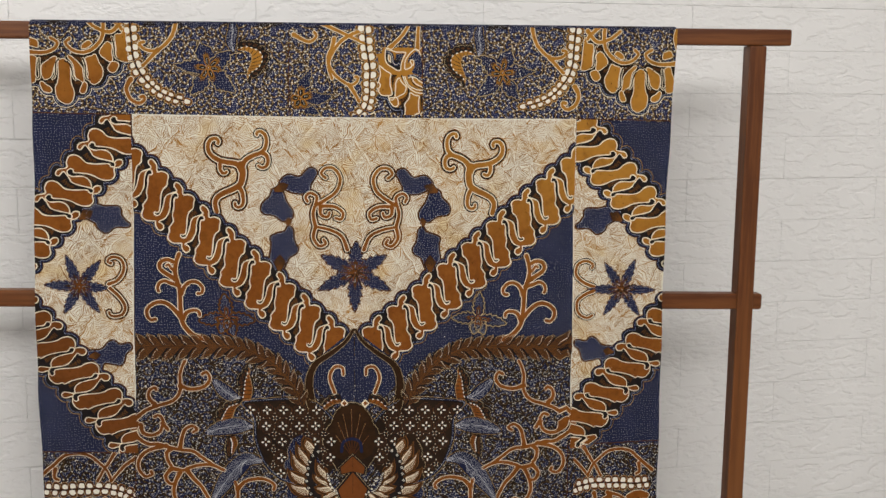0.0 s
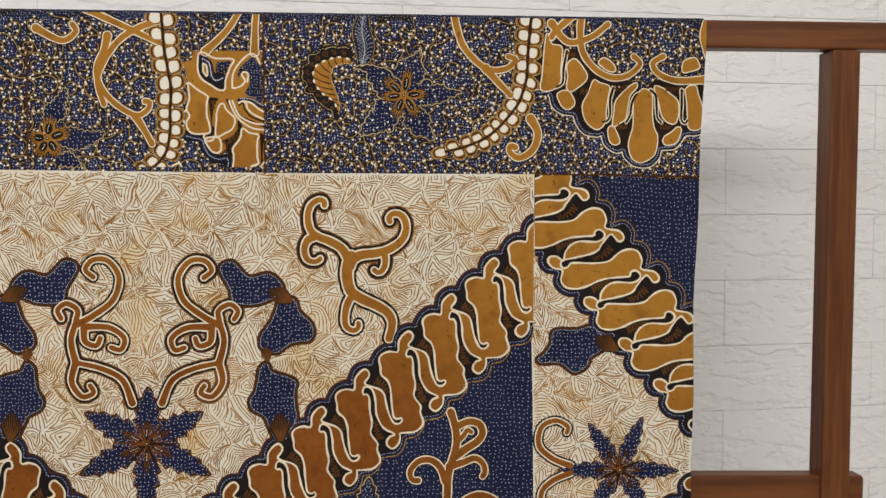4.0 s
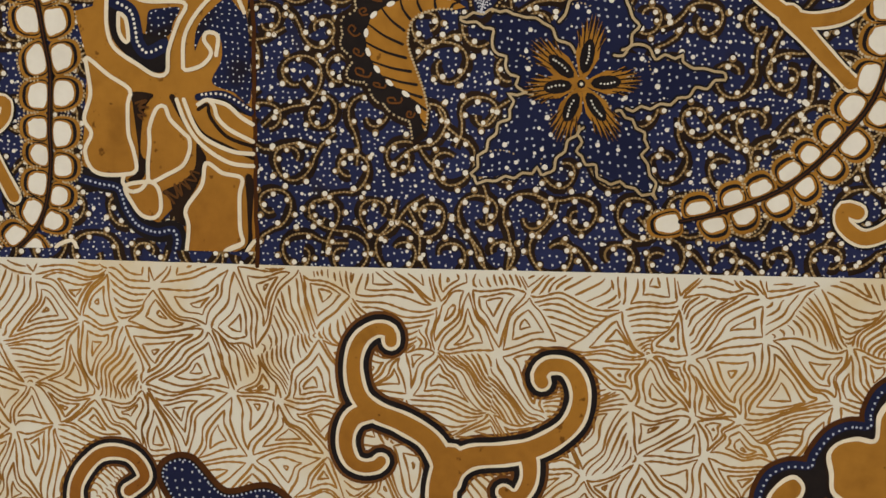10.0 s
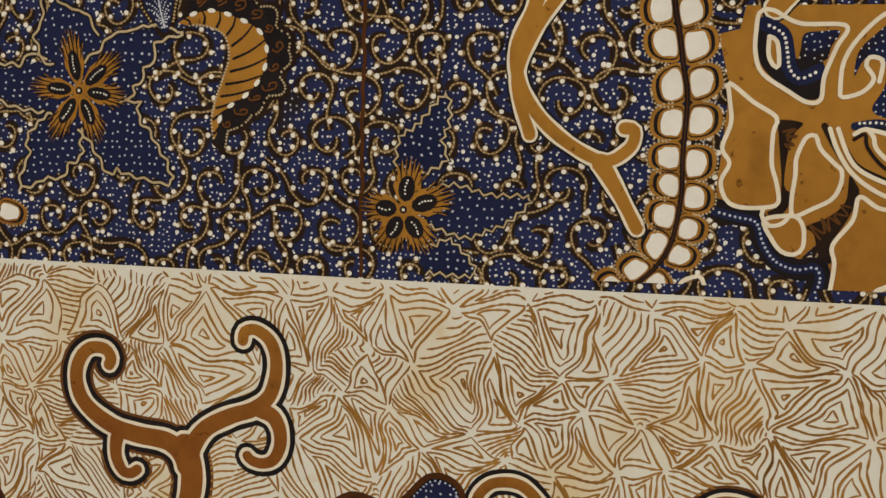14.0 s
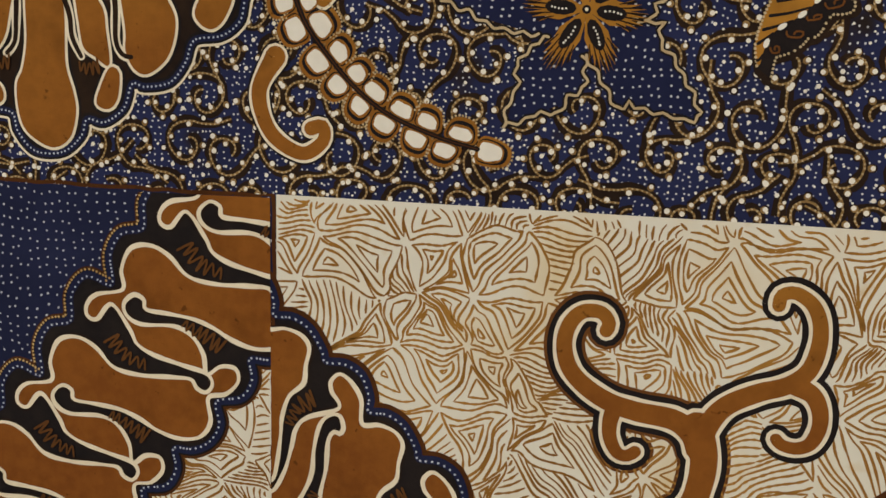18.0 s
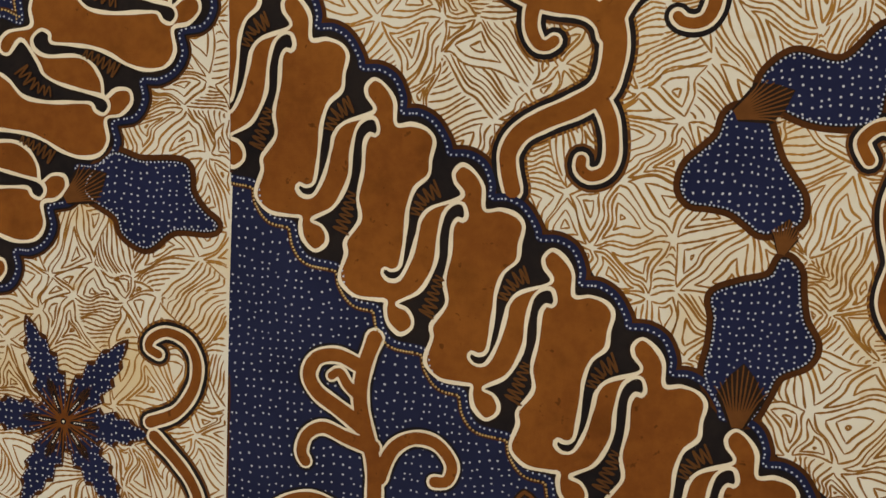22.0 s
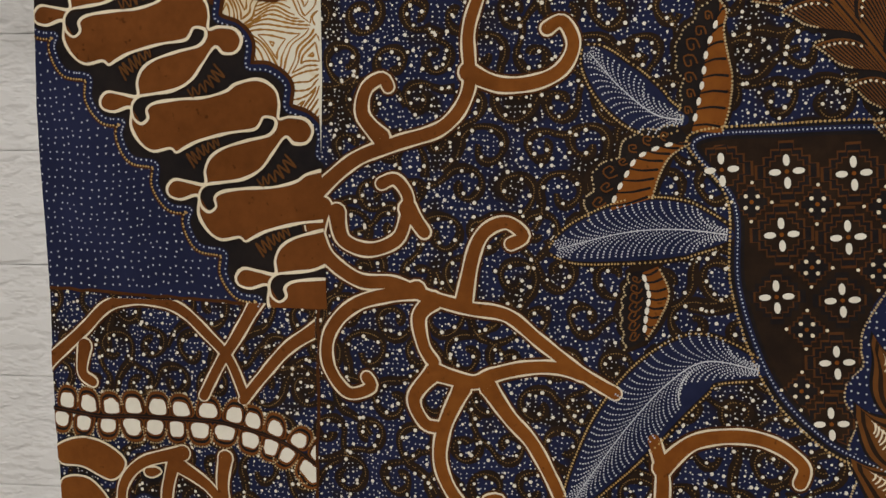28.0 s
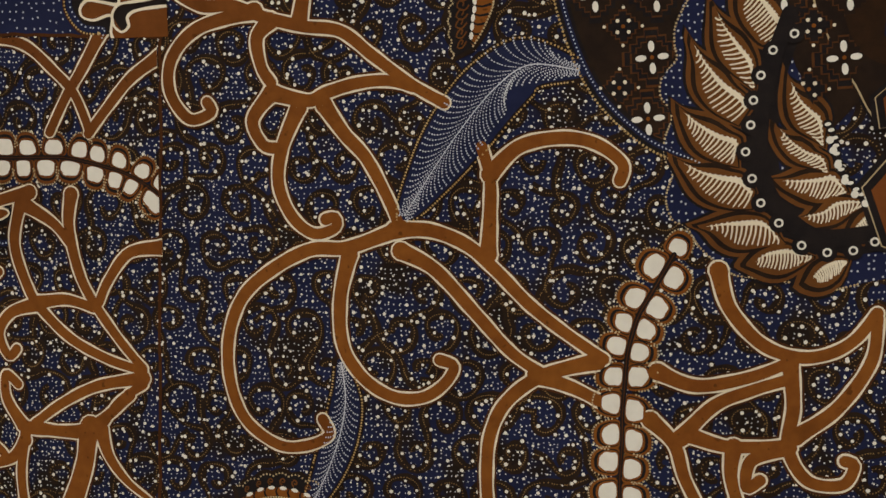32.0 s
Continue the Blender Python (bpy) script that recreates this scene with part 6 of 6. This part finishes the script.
    for c in smooth([(-64, 841), (-61, 835), (-60, 828), (-58, 821), (-54, 815), (-49, 810), (-45, 808)], False, 4.4):
        m.disc(BLACK, c, 2.2, 1.58, n=8)
        m.disc(WHITE, c, 1.45, 1.72, 0.85, 0.2, 8)
    for c in [(-79, 881), (-88, 874), (-93, 863), (-96, 852), (-97, 841), (-99, 829), (-96, 817), (-92, 806), (-84, 797), (-74, 787), (-63, 784), (-52, 785), (-43, 789)]:
        m.disc(BLACK, c, 4.4, 1.60, n=12)
        m.disc(WHITE, c, 2.1, 1.74, n=10)
        m.disc(BLACK, c, 1.2, 1.88, n=8)
    m.done()
    m = Motif("dark_horn", put, "dark brown curved horn edged with ochre lines")
    m.vine([(-18, 1092), (-31, 1072), (-55, 1053), (-80, 1036), (-91, 1015), (-93, 989), (-89, 962)], 5.0, 16.0, 0.6, 0.8, WEDGE, SAND, BLACK)
    m.done()
    m = Motif("small_curl", put)
    m.vine([(-50, 984), (-58, 1010), (-50, 1028), (-37, 1027), (-35, 1015)], 5.4, 4.6, 1.2, 0.8)
    m.done()
    shell("ribbed_wing", put, [(-39, 966), (-52, 963), (-68, 953)], [(-41, 972), (-56, 971), (-72, 957)], [(-43, 980), (-60, 977), (-77, 959)], 5)
    m = Motif("small_tile", put)
    m.poly(CREAM, [(-41, 965), (-34, 972), (-27, 965), (-33, 956)], H_FILL)
    m.poly(BROWN, [(-38, 965), (-34, 969), (-30, 965), (-33, 960)], H_MARK)
    m.done()
m = Motif("crown", keep, "dark brown scalloped crown with ochre ribs")
m.wide = True
cloud = [(-22, 966), (-40, 959), (-47, 937), (-62, 924), (-71, 901), (-65, 881), (-53, 859), (-39, 840), (-5, 839), (10, 857), (22, 879), (27, 899), (20, 922), (5, 935), (-1, 958)]
m.blob(cloud, 0.8, 1.2, HALO, SAND, BLACK, -0.12)
for ring, mat in (([(-22, 962), (-43, 956), (-54, 937), (-60, 909), (-55, 879), (-39, 866), (-5, 865), (13, 877), (19, 907), (13, 935), (0, 955)], HALO),):
    m.blob(ring, 0.6, 2.4, WEDGE, SAND, BLACK)
base, top = Vector((-21, 870)), [(-49, 909), (-45, 931), (-36, 946), (-22, 954), (-7, 946), (2, 929), (7, 907)]
for q in top:
    q = Vector(q)
    m.line(BLACK, [base, base.lerp(q, 0.55), q], 3.6, H_MARK, 5.0)
    m.line(DARKBROWN, [base, base.lerp(q, 0.55), q], 1.6, H_TOP, 3.2)
    m.dots(GOLD, [base.lerp(q, 0.45), q], 0.36, 1.7, H_TOP + 0.14)
m.line(NAVY, [(-39, 880), (-36, 896), (-22, 902), (-8, 896), (-5, 879)], 5.0, H_TOP + 0.1)
m.done()
for ring in ([(-42, 852), (-20, 872), (1, 851), (-1, 839), (-20, 844), (-40, 840)], [(-46, 812), (-20, 844), (5, 812), (-3, 788), (-21, 784), (-38, 789)]):
    m = Motif("orange_plate", keep, "orange-brown pointed plate with dark edge")
    mid = Vector((sum(q[0] for q in ring) / len(ring), sum(q[1] for q in ring) / len(ring)))
    for grow, mat, h in ((1.24, BLACK, 1.55), (1.135, SAND, 1.69), (1.11, BLACK, 1.83), (0.97, RUST, 1.97)):
        m.poly(mat, [mid + (Vector(q) - mid) * grow for q in ring], h)
    m.line(BLACK, [mid, Vector(ring[1])], 0.5, 2.11, caps=False)
    m.done()
for c in smooth([(-63, 834), (-52, 810), (-23, 795), (7, 806), (22, 831)], False, 6.0):
    m = Motif("bead", keep)
    m.disc(WHITE, c, 1.7, H_TOP + 0.55, n=10)
    m.done()


# ---- filler curls and dots on the dark ground ----
TAKEN = set()                                              # where a spiral runs, in cells of 2 mm


def curls(name, lo, hi, space, radius, line, dot, dot_r, halo, seed):
    m = Motif(name, keep, "fine ochre spirals with pale bud dots on dark ground")
    rnd = random.Random(seed)
    rows = int((hi[1] - lo[1]) / (space * 0.87)) + 1
    for j in range(rows):
        for i in range(int((hi[0] - lo[0]) / space) + 1):
            c = Vector((lo[0] + (i + 0.5 * (j % 2)) * space + rnd.uniform(-2.4, 2.4), lo[1] + j * space * 0.87 + rnd.uniform(-2.4, 2.4)))
            r, a0, turn = radius * rnd.uniform(0.75, 1.15), rnd.uniform(0, 6.28), rnd.choice((-1, 1))
            pts = []
            for k in range(20):
                t = k / 19
                a = a0 + turn * t * 6.6
                rr = r * (1.0 - 0.72 * t ** 1.1) * (1 + 0.05 * math.sin(3 * a))
                pts.append(c + Vector((math.cos(a), math.sin(a))) * rr)
            TAKEN.update((int(q.x // 2 + a), int(q.y // 2 + b)) for q in smooth(pts) for a in (-1, 0, 1) for b in (-1, 0, 1) if abs(a) + abs(b) < 2)
            d = (pts[0] - pts[1]).normalized()
            n = (pts[0] - c).normalized()
            pts = [pts[0] + d * r * 1.0 + n * r * 0.55, pts[0] + d * r * 0.5 + n * r * 0.12] + pts
            m.strip(HALO, pts, [halo * (0.85 + 0.25 * math.sin(k * 0.9 + r)) for k in range(len(pts))], 0.26, False)
            if dot_r > 1.0:
                m.strip(line, pts, [0.40 + 0.10 * (k % 2) for k in range(len(pts))], 0.40, False)
                m.dots(SAND, pts, 0.40, 1.4, 0.52)
            else:
                m.dots(line, smooth(pts, False, 1.0), 0.36, 1.05, 0.40, curved=False)
            for k in range(1, 19, 2 if dot_r > 1.0 else 3):
                q = pts[k]
                out = (q - c).normalized() * (1 if k % 4 == 1 else -0.7)
                e = q + out * rnd.uniform(2.0, 3.0) + (pts[k - 1] - q).normalized() * rnd.uniform(-1.5, 1.0)
                if dot_r > 0.5:
                    m.line(HALO, [q, e], 2.6, 0.27, 3.2, gap=3.0)
                if dot_r > 1.0:
                    m.disc(DULLGOLD, e + (q - e) * 0.2, dot_r * 1.35, 0.39, n=7)
                m.disc(dot, e, dot_r * rnd.uniform(0.8, 1.15), 0.53, n=7)
    m.planes = [((0, 0, hi[1] * MM), (0, 0, 1))]
    ob = m.done()
    return tagged(ob, kind="stuff")


curls("curl_filler", (-530, 1452), (524, 1598), 21.5, 10.6, DULLGOLD, WHITE, 1.05, 2.5, 3)
curls("curl_filler", (-533, 600), (524, 1095), 23.5, 11.0, DULLGOLD, WHITE, 0.92, 2.4, 5)


def scatter(name, lo, hi, space, r, mat, seed):
    """Loose wax dots."""
    m = Motif(name, keep, "loose pale wax dots on dark ground")
    rnd = random.Random(seed)
    for j in range(int((hi[1] - lo[1]) / space)):
        for i in range(int((hi[0] - lo[0]) / space)):
            c = (lo[0] + (i + 0.5 * (j % 2) + rnd.uniform(-0.3, 0.3)) * space, lo[1] + (j + rnd.uniform(-0.3, 0.3)) * space)
            if (int(c[0] // 2), int(c[1] // 2)) in TAKEN:
                continue
            m.disc(mat, c, r * rnd.choice((0.5, 0.55, 0.65, 0.8, 1.0)), 0.53, n=6)
    return tagged(m.done(), kind="stuff")


scatter("dot_filler", (-530, 605), (520, 1090), 4.7, 0.96, WHITE, 11)
scatter("dot_filler", (-522, 1454), (520, 1594), 5.6, 0.95, WHITE, 12)


# ---- cladding bricks of the wall ----
COURSE, LENGTH = 0.088, 0.436
bm = box((0.00006, 0.0, 0.00006), (LENGTH - 0.00006, 0.0038, COURSE - 0.00006), 0.0018, 2)
brick_mesh = bpy.data.meshes.new("brick")
bm.to_mesh(brick_mesh)
bm.free()
brick_mesh.materials.append(CLADDING)
for j in range(-18, 14):
    z = 1.577 + j * COURSE
    if not 0.0 <= z <= 2.71:
        continue
    for i in range(-4, 5):
        x = 0.684 + (i + 0.5 * ((j + 6) % 2)) * LENGTH
        if x < -1.6 or x > 2.0:
            continue
        ob = new("brick", brick_mesh)
        ob.parent = wall
        ob.matrix_basis = pose(x - LENGTH, 0.0002, z)
